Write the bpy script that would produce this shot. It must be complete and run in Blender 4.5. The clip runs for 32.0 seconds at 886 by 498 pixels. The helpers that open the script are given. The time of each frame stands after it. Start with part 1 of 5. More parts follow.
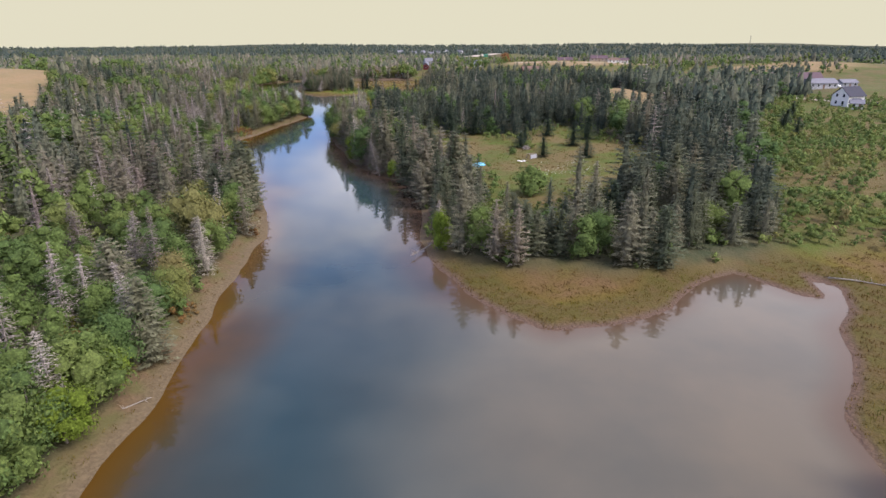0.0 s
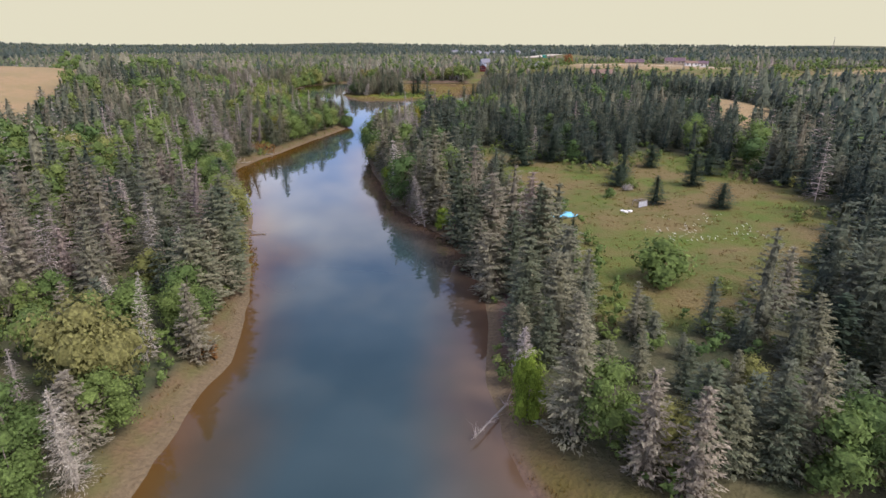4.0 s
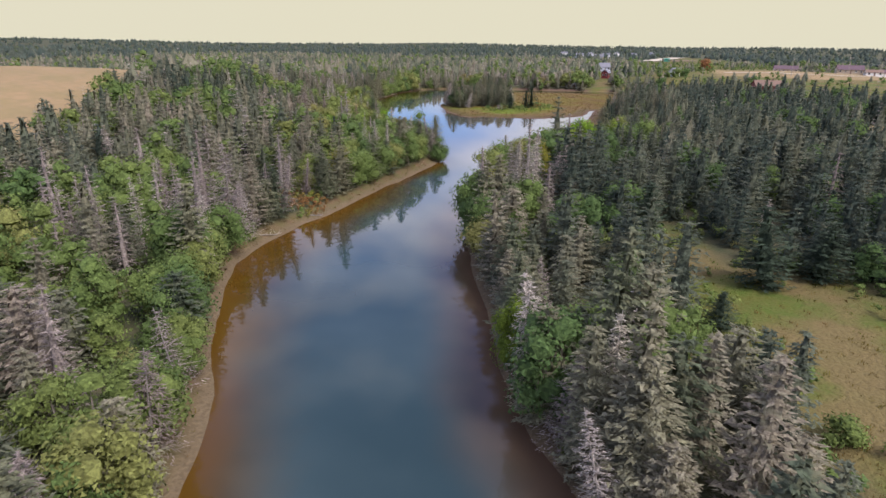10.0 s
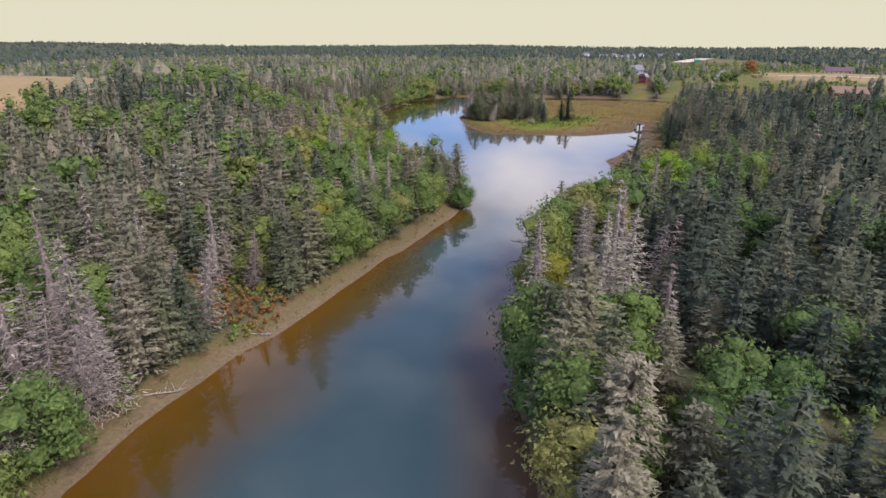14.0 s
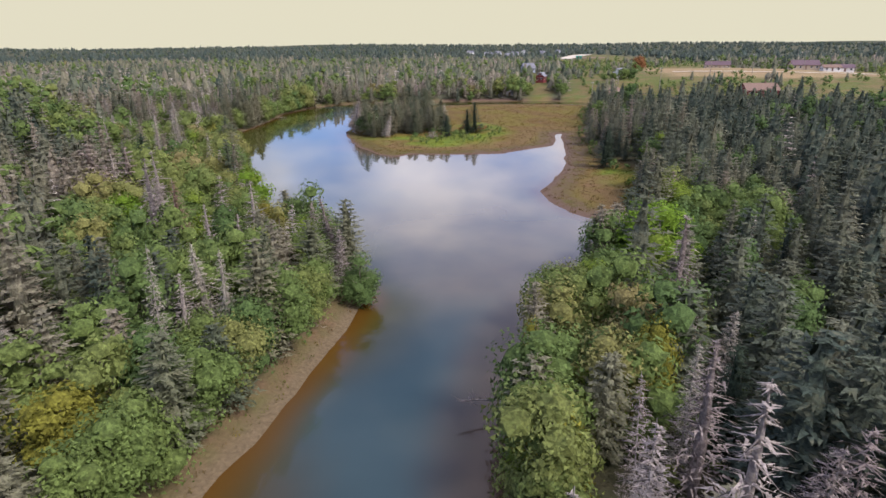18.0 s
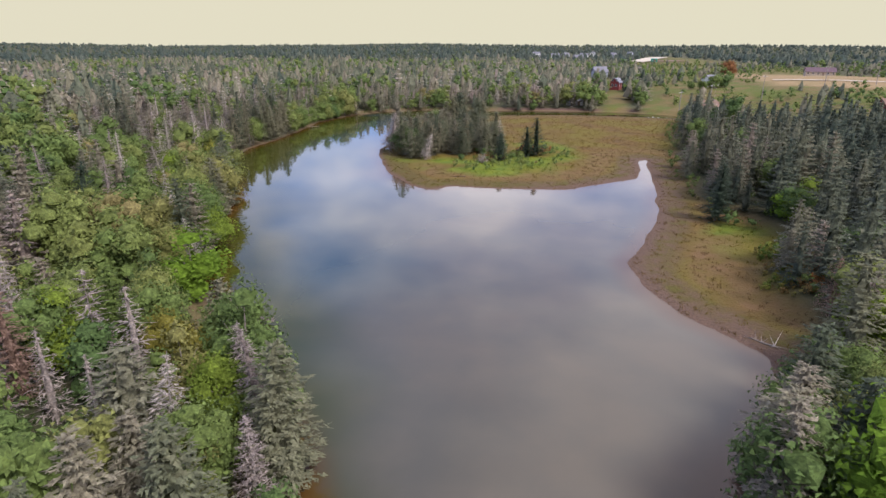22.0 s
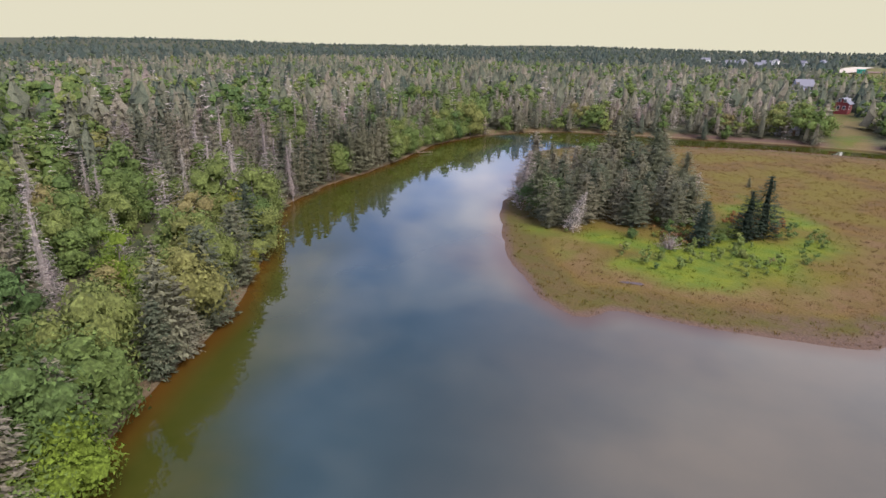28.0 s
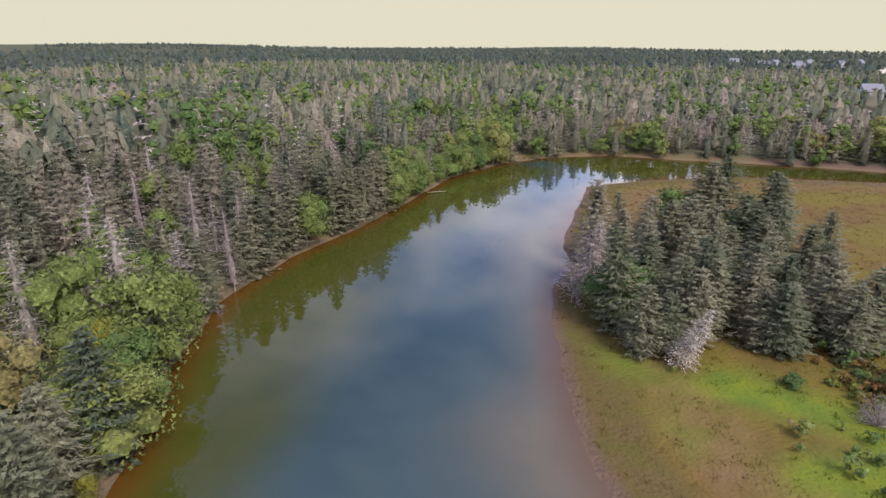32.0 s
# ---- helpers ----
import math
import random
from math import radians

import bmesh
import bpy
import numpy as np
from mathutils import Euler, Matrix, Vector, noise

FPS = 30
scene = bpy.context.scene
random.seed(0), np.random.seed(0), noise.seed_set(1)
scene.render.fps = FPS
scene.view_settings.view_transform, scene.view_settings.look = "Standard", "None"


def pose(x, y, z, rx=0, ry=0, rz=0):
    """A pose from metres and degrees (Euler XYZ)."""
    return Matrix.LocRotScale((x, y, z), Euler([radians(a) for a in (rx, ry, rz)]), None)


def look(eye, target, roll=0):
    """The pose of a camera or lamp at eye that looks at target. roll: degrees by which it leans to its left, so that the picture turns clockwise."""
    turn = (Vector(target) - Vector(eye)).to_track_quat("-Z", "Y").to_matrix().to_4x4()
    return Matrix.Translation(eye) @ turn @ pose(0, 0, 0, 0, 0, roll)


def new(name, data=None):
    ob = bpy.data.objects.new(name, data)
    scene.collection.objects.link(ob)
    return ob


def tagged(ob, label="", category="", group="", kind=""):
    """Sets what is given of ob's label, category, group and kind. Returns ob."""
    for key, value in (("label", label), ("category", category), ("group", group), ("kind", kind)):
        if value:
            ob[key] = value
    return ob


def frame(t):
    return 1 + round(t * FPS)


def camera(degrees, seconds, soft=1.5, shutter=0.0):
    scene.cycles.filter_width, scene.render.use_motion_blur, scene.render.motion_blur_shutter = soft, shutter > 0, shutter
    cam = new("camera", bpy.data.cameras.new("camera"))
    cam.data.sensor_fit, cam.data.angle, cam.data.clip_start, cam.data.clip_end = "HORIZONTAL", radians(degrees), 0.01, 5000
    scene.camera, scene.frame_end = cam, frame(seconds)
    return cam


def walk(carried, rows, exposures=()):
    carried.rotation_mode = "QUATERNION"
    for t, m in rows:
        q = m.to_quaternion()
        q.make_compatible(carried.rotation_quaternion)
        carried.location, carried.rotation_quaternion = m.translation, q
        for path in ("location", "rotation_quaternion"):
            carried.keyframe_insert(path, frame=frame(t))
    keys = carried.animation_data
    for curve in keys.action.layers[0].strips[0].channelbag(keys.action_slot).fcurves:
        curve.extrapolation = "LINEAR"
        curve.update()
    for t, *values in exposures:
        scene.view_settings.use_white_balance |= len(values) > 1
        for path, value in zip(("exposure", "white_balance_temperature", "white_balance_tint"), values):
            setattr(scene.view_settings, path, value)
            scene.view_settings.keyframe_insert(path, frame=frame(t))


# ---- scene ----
cam = camera(74.8, 32.0)
PATH = [
    (0, (-0.000, -0.000, 30.044), (-0.000, 9.416, 26.677), -0.17),
    (0.5, (-0.309, 5.194, 30.015), (-0.371, 14.610, 26.648), -0.13),
    (1, (-0.624, 10.380, 29.984), (-0.743, 19.795, 26.615), -0.09),
    (1.5, (-0.965, 15.587, 29.974), (-1.098, 25.001, 26.603), -0.03),
    (2, (-1.364, 20.822, 29.968), (-1.528, 30.235, 26.596), 0.02),
    (2.5, (-1.829, 26.081, 29.961), (-2.162, 35.489, 26.588), 0.08),
    (3, (-2.372, 31.361, 29.945), (-2.879, 40.761, 26.573), 0.14),
    (3.5, (-3.024, 36.651, 29.905), (-3.682, 46.043, 26.534), 0.19),
    (5.5, (-6.208, 57.831, 29.671), (-7.603, 67.143, 26.302), 0.37),
    (6, (-7.139, 63.131, 29.650), (-8.769, 72.405, 26.283), 0.42),
    (6.5, (-8.215, 68.423, 29.648), (-10.055, 77.658, 26.281), 0.47),
    (7, (-9.443, 73.705, 29.668), (-11.457, 82.902, 26.299), 0.52),
    (7.5, (-10.811, 78.979, 29.719), (-12.915, 88.155, 26.348), 0.57),
    (8, (-12.271, 84.251, 29.801), (-14.437, 93.412, 26.428), 0.60),
    (8.5, (-13.762, 89.511, 29.890), (-15.975, 98.660, 26.515), 0.62),
    (9, (-15.254, 94.783, 29.982), (-17.509, 103.922, 26.606), 0.65),
    (9.5, (-16.744, 100.076, 30.075), (-19.035, 109.206, 26.698), 0.68),
    (10, (-18.232, 105.368, 30.140), (-20.578, 114.483, 26.762), 0.71),
    (10.5, (-19.751, 110.687, 30.194), (-22.183, 119.780, 26.817), 0.73),
    (11, (-21.319, 116.050, 30.226), (-23.799, 125.130, 26.850), 0.72),
    (11.5, (-22.930, 121.447, 30.220), (-25.446, 130.518, 26.848), 0.69),
    (12, (-24.580, 126.876, 30.194), (-27.121, 135.942, 26.826), 0.63),
    (12.5, (-26.246, 132.314, 30.170), (-28.816, 141.374, 26.806), 0.56),
    (13, (-27.915, 137.728, 30.147), (-30.516, 146.781, 26.788), 0.48),
    (13.5, (-29.577, 143.094, 30.110), (-32.206, 152.139, 26.753), 0.40),
    (15.5, (-36.068, 164.340, 29.892), (-38.146, 173.526, 26.528), 0.03),
    (16, (-37.555, 169.607, 29.880), (-39.260, 178.867, 26.513), -0.08),
    (16.5, (-38.880, 174.820, 29.909), (-40.159, 184.148, 26.539), -0.19),
    (17, (-40.015, 179.966, 29.963), (-41.097, 189.319, 26.592), -0.30),
    (17.5, (-40.938, 185.037, 30.024), (-41.894, 194.403, 26.653), -0.39),
    (18, (-41.642, 190.030, 30.066), (-42.509, 199.405, 26.695), -0.45),
    (18.5, (-42.143, 194.949, 30.057), (-42.955, 204.328, 26.685), -0.49),
    (19, (-42.465, 199.832, 30.034), (-43.234, 209.215, 26.662), -0.50),
    (19.5, (-42.645, 204.726, 30.041), (-43.388, 214.112, 26.670), -0.47),
    (20, (-42.719, 209.640, 30.065), (-43.508, 219.021, 26.694), -0.41),
    (20.5, (-42.737, 214.565, 30.093), (-43.780, 223.921, 26.722), -0.30),
    (21, (-42.752, 219.495, 30.109), (-44.046, 228.820, 26.739), -0.16),
    (21.5, (-42.809, 224.429, 30.108), (-44.386, 233.711, 26.737), -0.01),
    (22, (-42.952, 229.358, 30.094), (-44.787, 238.592, 26.723), 0.16),
    (22.5, (-43.213, 234.267, 30.074), (-45.335, 243.439, 26.704), 0.35),
    (23, (-43.603, 239.147, 30.057), (-46.149, 248.211, 26.688), 0.55),
    (23.5, (-44.161, 243.975, 30.031), (-47.023, 252.945, 26.662), 0.73),
    (24, (-44.923, 248.742, 29.989), (-48.003, 257.638, 26.618), 0.87),
    (24.5, (-45.914, 253.464, 29.938), (-49.209, 262.282, 26.564), 0.99),
    (25, (-47.165, 258.168, 29.889), (-50.646, 266.913, 26.512), 1.07),
    (25.5, (-48.710, 262.886, 29.859), (-52.311, 271.583, 26.482), 1.11),
    (27.5, (-56.080, 281.863, 29.872), (-59.995, 290.425, 26.501), 1.12),
    (28, (-58.093, 286.631, 29.866), (-62.062, 295.168, 26.496), 1.09),
    (28.5, (-60.229, 291.412, 29.852), (-64.242, 299.929, 26.482), 1.06),
    (29, (-62.449, 296.194, 29.831), (-66.512, 304.688, 26.462), 1.01),
    (29.5, (-64.736, 300.957, 29.810), (-68.826, 309.438, 26.442), 0.94),
    (30, (-67.077, 305.699, 29.845), (-71.190, 314.170, 26.481), 0.86),
    (30.5, (-69.446, 310.403, 29.953), (-73.581, 318.866, 26.596), 0.77),
    (31, (-71.809, 315.047, 30.128), (-75.978, 323.496, 26.778), 0.69),
    (31.5, (-74.113, 319.573, 30.294), (-78.306, 328.014, 26.951), 0.59),
    (32, (-76.357, 324.000, 30.423), (-80.555, 332.440, 27.084), 0.48),
]
walk(cam, [(t, look(eye, target, roll)) for t, eye, target, roll in PATH], [(0.0, 0.0, 6500, 17), (32.0, 0.0, 6500, 17)])

# ---- light ----
scene.view_settings.exposure = 0.0
SUN_ELEVATION, SUN_AZIMUTH = 50.0, 120.0
world = bpy.data.worlds.new("sky")
scene.world = world
world.use_nodes = True
wn, wl = world.node_tree.nodes, world.node_tree.links
wn.clear()
w_out, w_bg = wn.new("ShaderNodeOutputWorld"), wn.new("ShaderNodeBackground")
w_sky = wn.new("ShaderNodeTexSky")
w_sky.sky_type, w_sky.sun_disc = "NISHITA", False
w_sky.sun_elevation, w_sky.sun_rotation = radians(SUN_ELEVATION), radians(SUN_AZIMUTH)
w_sky.air_density, w_sky.dust_density, w_sky.ozone_density = 1.0, 2.0, 1.0
w_scale = wn.new("ShaderNodeMix")
w_scale.data_type, w_scale.blend_type = "RGBA", "MULTIPLY"
w_scale.inputs["Factor"].default_value = 1.0
w_scale.inputs["B"].default_value = (0.13, 0.178, 0.285, 1)
wl.new(w_sky.outputs[0], w_scale.inputs["A"])
# a thin broken veil of cloud over the blue, closed and cream-coloured low down
w_co, w_sep = wn.new("ShaderNodeTexCoord"), wn.new("ShaderNodeSeparateXYZ")
wl.new(w_co.outputs["Generated"], w_sep.inputs[0])
w_map = wn.new("ShaderNodeMapping")
w_map.inputs["Scale"].default_value = (1.6, 1.6, 3.2)
w_map.inputs["Location"].default_value = (0.35, 0.1, 0.0)
wl.new(w_co.outputs["Generated"], w_map.inputs[0])
w_noise = wn.new("ShaderNodeTexNoise")
w_noise.inputs["Scale"].default_value, w_noise.inputs["Detail"].default_value = 1.7, 4.0
wl.new(w_map.outputs[0], w_noise.inputs["Vector"])
w_ramp = wn.new("ShaderNodeValToRGB")
w_ramp.color_ramp.elements[0].position, w_ramp.color_ramp.elements[0].color = 0.355, (0.12, 0.12, 0.12, 1)
w_ramp.color_ramp.elements[1].position, w_ramp.color_ramp.elements[1].color = 0.565, (0.9, 0.9, 0.9, 1)
# clearer towards the west, more closed towards the sun
w_side = wn.new("ShaderNodeMath")
w_side.operation = "MULTIPLY_ADD"
w_side.inputs[1].default_value = 0.2
wl.new(w_sep.outputs["X"], w_side.inputs[0]), wl.new(w_noise.outputs[0], w_side.inputs[2])
wl.new(w_side.outputs[0], w_ramp.inputs[0])
w_low = wn.new("ShaderNodeMapRange")
w_low.inputs["From Min"].default_value, w_low.inputs["From Max"].default_value = 0.06, 0.13
w_low.inputs["To Min"].default_value, w_low.inputs["To Max"].default_value = 1.0, 0.0
wl.new(w_sep.outputs["Z"], w_low.inputs["Value"])
w_max = wn.new("ShaderNodeMath")
w_max.operation = "MAXIMUM"
wl.new(w_ramp.outputs[0], w_max.inputs[0]), wl.new(w_low.outputs[0], w_max.inputs[1])
w_tone = wn.new("ShaderNodeValToRGB")
for p, c in ((0.22, (2.08, 2.06, 2.15, 1)), (0.5, (1.48, 1.46, 1.61, 1))):
    w_tone.color_ramp.elements.new(p).color = c
w_tone.color_ramp.elements[0].position, w_tone.color_ramp.elements[0].color = 0.07, (0.745, 0.735, 0.545, 1)
w_tone.color_ramp.elements[-1].position, w_tone.color_ramp.elements[-1].color = 1.0, (1.44, 1.42, 1.6, 1)
wl.new(w_sep.outputs["Z"], w_tone.inputs[0])
w_mix = wn.new("ShaderNodeMix")
w_mix.data_type = "RGBA"
wl.new(w_max.outputs[0], w_mix.inputs["Factor"])
wl.new(w_scale.outputs["Result"], w_mix.inputs["A"]), wl.new(w_tone.outputs["Color"], w_mix.inputs["B"])
wl.new(w_mix.outputs["Result"], w_bg.inputs["Color"])
w_bg.inputs["Strength"].default_value = 1.0
wl.new(w_bg.outputs[0], w_out.inputs[0])

sun = new("sun", bpy.data.lights.new("sun", "SUN"))
sun.data.energy, sun.data.angle, sun.data.color = 4.1, radians(20), (1.0, 0.96, 0.91)
a, e = radians(SUN_AZIMUTH), radians(SUN_ELEVATION)
sun.matrix_world = look((0, 0, 80), (-math.sin(a) * math.cos(e), -math.cos(a) * math.cos(e), 80 - math.sin(e)))


# ---- materials ----
def material(name, roughness=0.8, specular=0.3, metallic=0.0):
    m = bpy.data.materials.new(name)
    m.use_nodes = True
    b = m.node_tree.nodes["Principled BSDF"]
    b.inputs["Roughness"].default_value, b.inputs["Metallic"].default_value = roughness, metallic
    b.inputs["Specular IOR Level"].default_value = specular
    return m, m.node_tree.nodes, m.node_tree.links, b


def rgb(c):
    return (c[0], c[1], c[2], 1)


def mix(nodes, links, factor, first, second, blend="MIX"):
    n = nodes.new("ShaderNodeMix")
    n.data_type, n.blend_type = "RGBA", blend
    for socket, value in ((n.inputs["Factor"], factor), (n.inputs["A"], first), (n.inputs["B"], second)):
        if isinstance(value, bpy.types.NodeSocket):
            links.new(value, socket)
        elif isinstance(value, (int, float)):
            socket.default_value = value
        else:
            socket.default_value = rgb(value)
    return n.outputs["Result"]


def grain(nodes, links, scale, low=0.35, high=0.65, detail=3.0, space="Object", stretch=None):
    co, n, r = nodes.new("ShaderNodeTexCoord"), nodes.new("ShaderNodeTexNoise"), nodes.new("ShaderNodeMapRange")
    source = co.outputs[space]
    if stretch:
        mp = nodes.new("ShaderNodeMapping")
        mp.inputs["Scale"].default_value = stretch
        links.new(source, mp.inputs[0])
        source = mp.outputs[0]
    links.new(source, n.inputs["Vector"])
    n.inputs["Scale"].default_value, n.inputs["Detail"].default_value = scale, detail
    r.inputs["From Min"].default_value, r.inputs["From Max"].default_value = low, high
    links.new(n.outputs[0], r.inputs["Value"])
    return r.outputs[0]


def attribute(nodes, name):
    n = nodes.new("ShaderNodeAttribute")
    n.attribute_name = name
    return n.outputs["Fac"]


def relief(nodes, links, bsdf, height, strength=0.4, distance=0.05):
    n = nodes.new("ShaderNodeBump")
    n.inputs["Strength"].default_value, n.inputs["Distance"].default_value = strength, distance
    links.new(height, n.inputs["Height"])
    links.new(n.outputs[0], bsdf.inputs["Normal"])


def ramp(nodes, links, factor, stops):
    n = nodes.new("ShaderNodeValToRGB")
    els = n.color_ramp.elements
    while len(els) < len(stops):
        els.new(0.5)
    for el, (p, c) in zip(els, stops):
        el.position, el.color = p, rgb(c)
    links.new(factor, n.inputs[0])
    return n.outputs[0]


def leaf_material(name, stops, single, tips=None, fine=5.0, deep=0.68):
    """Foliage: one tone a tree out of stops, with a mottle of boughs and of needles or leaves over it, whose dark
    specks paint in shaded gaps. single: a tree of its own, else one of many in a wood.
    """
    m, n, l, b = material(name, 0.8, 0.1)
    if single:
        pick = n.new("ShaderNodeObjectInfo").outputs["Random"]
    else:
        pick = attribute(n, "tint")
    c = ramp(n, l, pick, stops)
    isl = n.new("ShaderNodeNewGeometry").outputs["Random Per Island"]
    r = n.new("ShaderNodeMapRange")
    r.inputs["To Min"].default_value, r.inputs["To Max"].default_value = 0.74, 1.28
    l.new(isl, r.inputs["Value"])
    c = mix(n, l, 1.0, c, r.outputs[0], "MULTIPLY")
    # random mottle: dark specks stand for shade between needles, pale ones for lit tips
    speck = grain(n, l, fine, 0.36, 0.64, 3.0)
    c = mix(n, l, 1.0, c, mix(n, l, speck, (deep, deep * 0.98, deep * 1.04), (1.27, 1.27, 1.24)), "MULTIPLY")
    if tips:
        c = mix(n, l, grain(n, l, 0.9, 0.52, 0.75), c, tips)
    l.new(c, b.inputs["Base Color"])
    relief(n, l, b, speck, 0.3, 0.1)
    thin, blend = n.new("ShaderNodeBsdfTranslucent"), n.new("ShaderNodeMixShader")
    l.new(c, thin.inputs["Color"])
    blend.inputs[0].default_value = 0.35
    l.new(b.outputs[0], blend.inputs[1]), l.new(thin.outputs[0], blend.inputs[2])
    l.new(blend.outputs[0], n["Material Output"].inputs["Surface"])
    return m


def plain(name, colour, roughness=0.7, worn=None, scale=3.0, specular=0.3, metallic=0.0, bump=0.0):
    m, n, l, b = material(name, roughness, specular, metallic)
    second = worn or tuple(v * 0.72 for v in colour)
    g = grain(n, l, scale, 0.3, 0.7, 4.0)
    fine = grain(n, l, scale * 9, 0.25, 0.75, 2.0)
    c = mix(n, l, g, colour, second)
    c = mix(n, l, mix(n, l, fine, (0, 0, 0), (0.22, 0.22, 0.22)), c, tuple(v * 0.8 for v in colour))
    l.new(c, b.inputs["Base Color"])
    if bump:
        relief(n, l, b, fine, bump, 0.02)
    return m


SPRUCE = [(0.0, (0.06, 0.08, 0.06)), (0.25, (0.118, 0.134, 0.09)), (0.55, (0.2, 0.192, 0.13)), (0.85, (0.25, 0.216, 0.162)), (1.0, (0.295, 0.238, 0.205))]
LEAVES = [(0.0, (0.08, 0.132, 0.044)), (0.5, (0.126, 0.176, 0.05)), (0.84, (0.168, 0.196, 0.058)), (0.96, (0.2, 0.196, 0.066)), (1.0, (0.216, 0.188, 0.076))]
GREY = [(0.0, (0.25, 0.205, 0.185)), (0.5, (0.36, 0.31, 0.28)), (1.0, (0.49, 0.44, 0.385))]
MAT = {
    "spruce": leaf_material("spruce_needles", [(0.0, (0.078, 0.1, 0.064)), (0.3, (0.14, 0.154, 0.093)), (0.6, (0.2, 0.197, 0.124)), (0.85, (0.232, 0.218, 0.146)), (1.0, (0.255, 0.228, 0.168))], True, (0.203, 0.2, 0.125)),
    "spruce_many": leaf_material("spruce_needles_of_woods", SPRUCE, False, (0.187, 0.19, 0.122)),
    "leaf": leaf_material("broad_leaves", LEAVES, True),
    "leaf_many": leaf_material("broad_leaves_of_woods", LEAVES, False),
    # far ridges: the blue-grey of distance haze is mixed into these foliage colours
    "spruce_many_far": leaf_material("hazed_needles_of_far_ridges", [(0.0, (0.055, 0.078, 0.066)), (1.0, (0.1, 0.115, 0.085))], False),
    "leaf_many_far": leaf_material("hazed_leaves_of_far_ridges", [(0.0, (0.07, 0.1, 0.055)), (1.0, (0.11, 0.125, 0.065))], False),
    "dead": leaf_material("bare_grey_twigs", GREY, True),
    "dead_many": leaf_material("bare_grey_twigs_of_woods", GREY, False),
    "bark": plain("bark", (0.16, 0.13, 0.105), 0.9, (0.25, 0.22, 0.19), 4.0, bump=0.5),
    "grey_bark": plain("bare_grey_wood", (0.33, 0.30, 0.265), 0.9, (0.2, 0.175, 0.15), 5.0, bump=0.5),
}


# ---- plan of the river ----
def smooth(v, low, high):
    s = np.clip((v - low) / (high - low), 0, 1)
    return s * s * (3 - 2 * s)


def value_noise(x, y, size, seed=0):
    """Lattice noise in 0..1 with cells of that size."""
    x, y = np.asarray(x, float) / size + 1000.0, np.asarray(y, float) / size + 1000.0
    i, j = np.floor(x).astype(np.int64), np.floor(y).astype(np.int64)
    u, v = x - i, y - j
    u, v = u * u * (3 - 2 * u), v * v * (3 - 2 * v)

    def at(p, q):
        s = np.sin(p * 127.1 + q * 311.7 + seed * 74.7) * 43758.5453
        return s - np.floor(s)
    return (at(i, j) * (1 - u) + at(i + 1, j) * u) * (1 - v) + (at(i, j + 1) * (1 - u) + at(i + 1, j + 1) * u) * v


WEST_BANK = [(-40, -300), (-28, -60), (-26, 20), (-25.5, 44), (-27, 57), (-28.5, 75), (-29, 90), (-33, 104), (-38, 117), (-44, 132), (-49, 143), (-58, 156),
             (-66, 172), (-66.5, 184), (-64, 199), (-61, 224), (-58.5, 241), (-57.2, 254), (-60.5, 262), (-68, 270), (-78, 281), (-88, 293), (-96, 307), (-101, 318)]
UPPER_BANK = [(-105, 330), (-112, 343), (-122, 356), (-130, 370), (-133, 386), (-132.5, 402), (-134, 424), (-136, 448), (-131, 471), (-121, 487), (-107, 497), (-90, 499),
              (-70, 503), (-42, 507), (-14, 508), (14, 496)]
ISLE_BANK = [(10, 488), (-15, 492), (-43, 492), (-60, 487), (-79, 480), (-96, 465), (-104.5, 454), (-102, 438), (-100, 420), (-98, 411), (-94.5, 404), (-95, 394),
             (-92, 384), (-88, 374), (-82, 362), (-75, 351.5), (-69, 348), (-66, 352.5), (-58, 352), (-48, 353.5), (-40, 355), (-31, 363), (-24.5, 369), (-22.6, 380), (-22.0, 387), (-20.6, 394)]
EAST_BANK = [(-19.4, 394), (-20.4, 386), (-20.6, 379), (-21.5, 362), (-23, 347), (-25, 333), (-29, 320), (-32, 311), (-31, 303), (-26.5, 294), (-20.5, 286.5), (-22, 278), (-28, 267), (-32, 256),
             (-38, 246), (-40, 232), (-40, 212), (-38, 196), (-33.5, 182), (-28.5, 167), (-25, 155), (-21, 145), (-15, 137), (-11, 131)]
SOUTH_BANK = [(-7, 122.5), (-4.5, 111), (-3.5, 98), (-3.5, 88), (-2.5, 81), (-0.5, 75), (3, 68), (7.5, 60.5), (11.5, 56.5), (14.5, 57.5), (23, 59.5), (28, 63), (33.5, 70), (40, 73.5),
              (45, 66), (47.5, 65), (49.5, 73), (51, 68), (48, 61.5), (43.5, 57.5), (41, 50.5), (37, 45), (33.5, 40), (32, 32.5), (29, 22), (36, 5), (45, -40), (60, -300)]
RIVER = np.array(WEST_BANK + UPPER_BANK + ISLE_BANK + EAST_BANK + SOUTH_BANK, float)


def inside(poly, x, y):
    p = np.asarray(poly, float)
    q = np.roll(p, -1, axis=0)
    hit = np.zeros(x.shape, bool)
    for (x0, y0), (x1, y1) in zip(p, q):
        if y0 != y1:
            hit ^= ((y0 > y) != (y1 > y)) & (x < (x1 - x0) * (y - y0) / (y1 - y0) + x0)
    return hit


def edge_distance(poly, x, y):
    p = np.asarray(poly, float)
    q = np.roll(p, -1, axis=0)
    best = np.full(x.shape, 1e9)
    for (x0, y0), (x1, y1) in zip(p, q):
        dx, dy = x1 - x0, y1 - y0
        t = np.clip(((x - x0) * dx + (y - y0) * dy) / (dx * dx + dy * dy), 0, 1)
        best = np.minimum(best, (x - x0 - t * dx) ** 2 + (y - y0 - t * dy) ** 2)
    return np.sqrt(best)


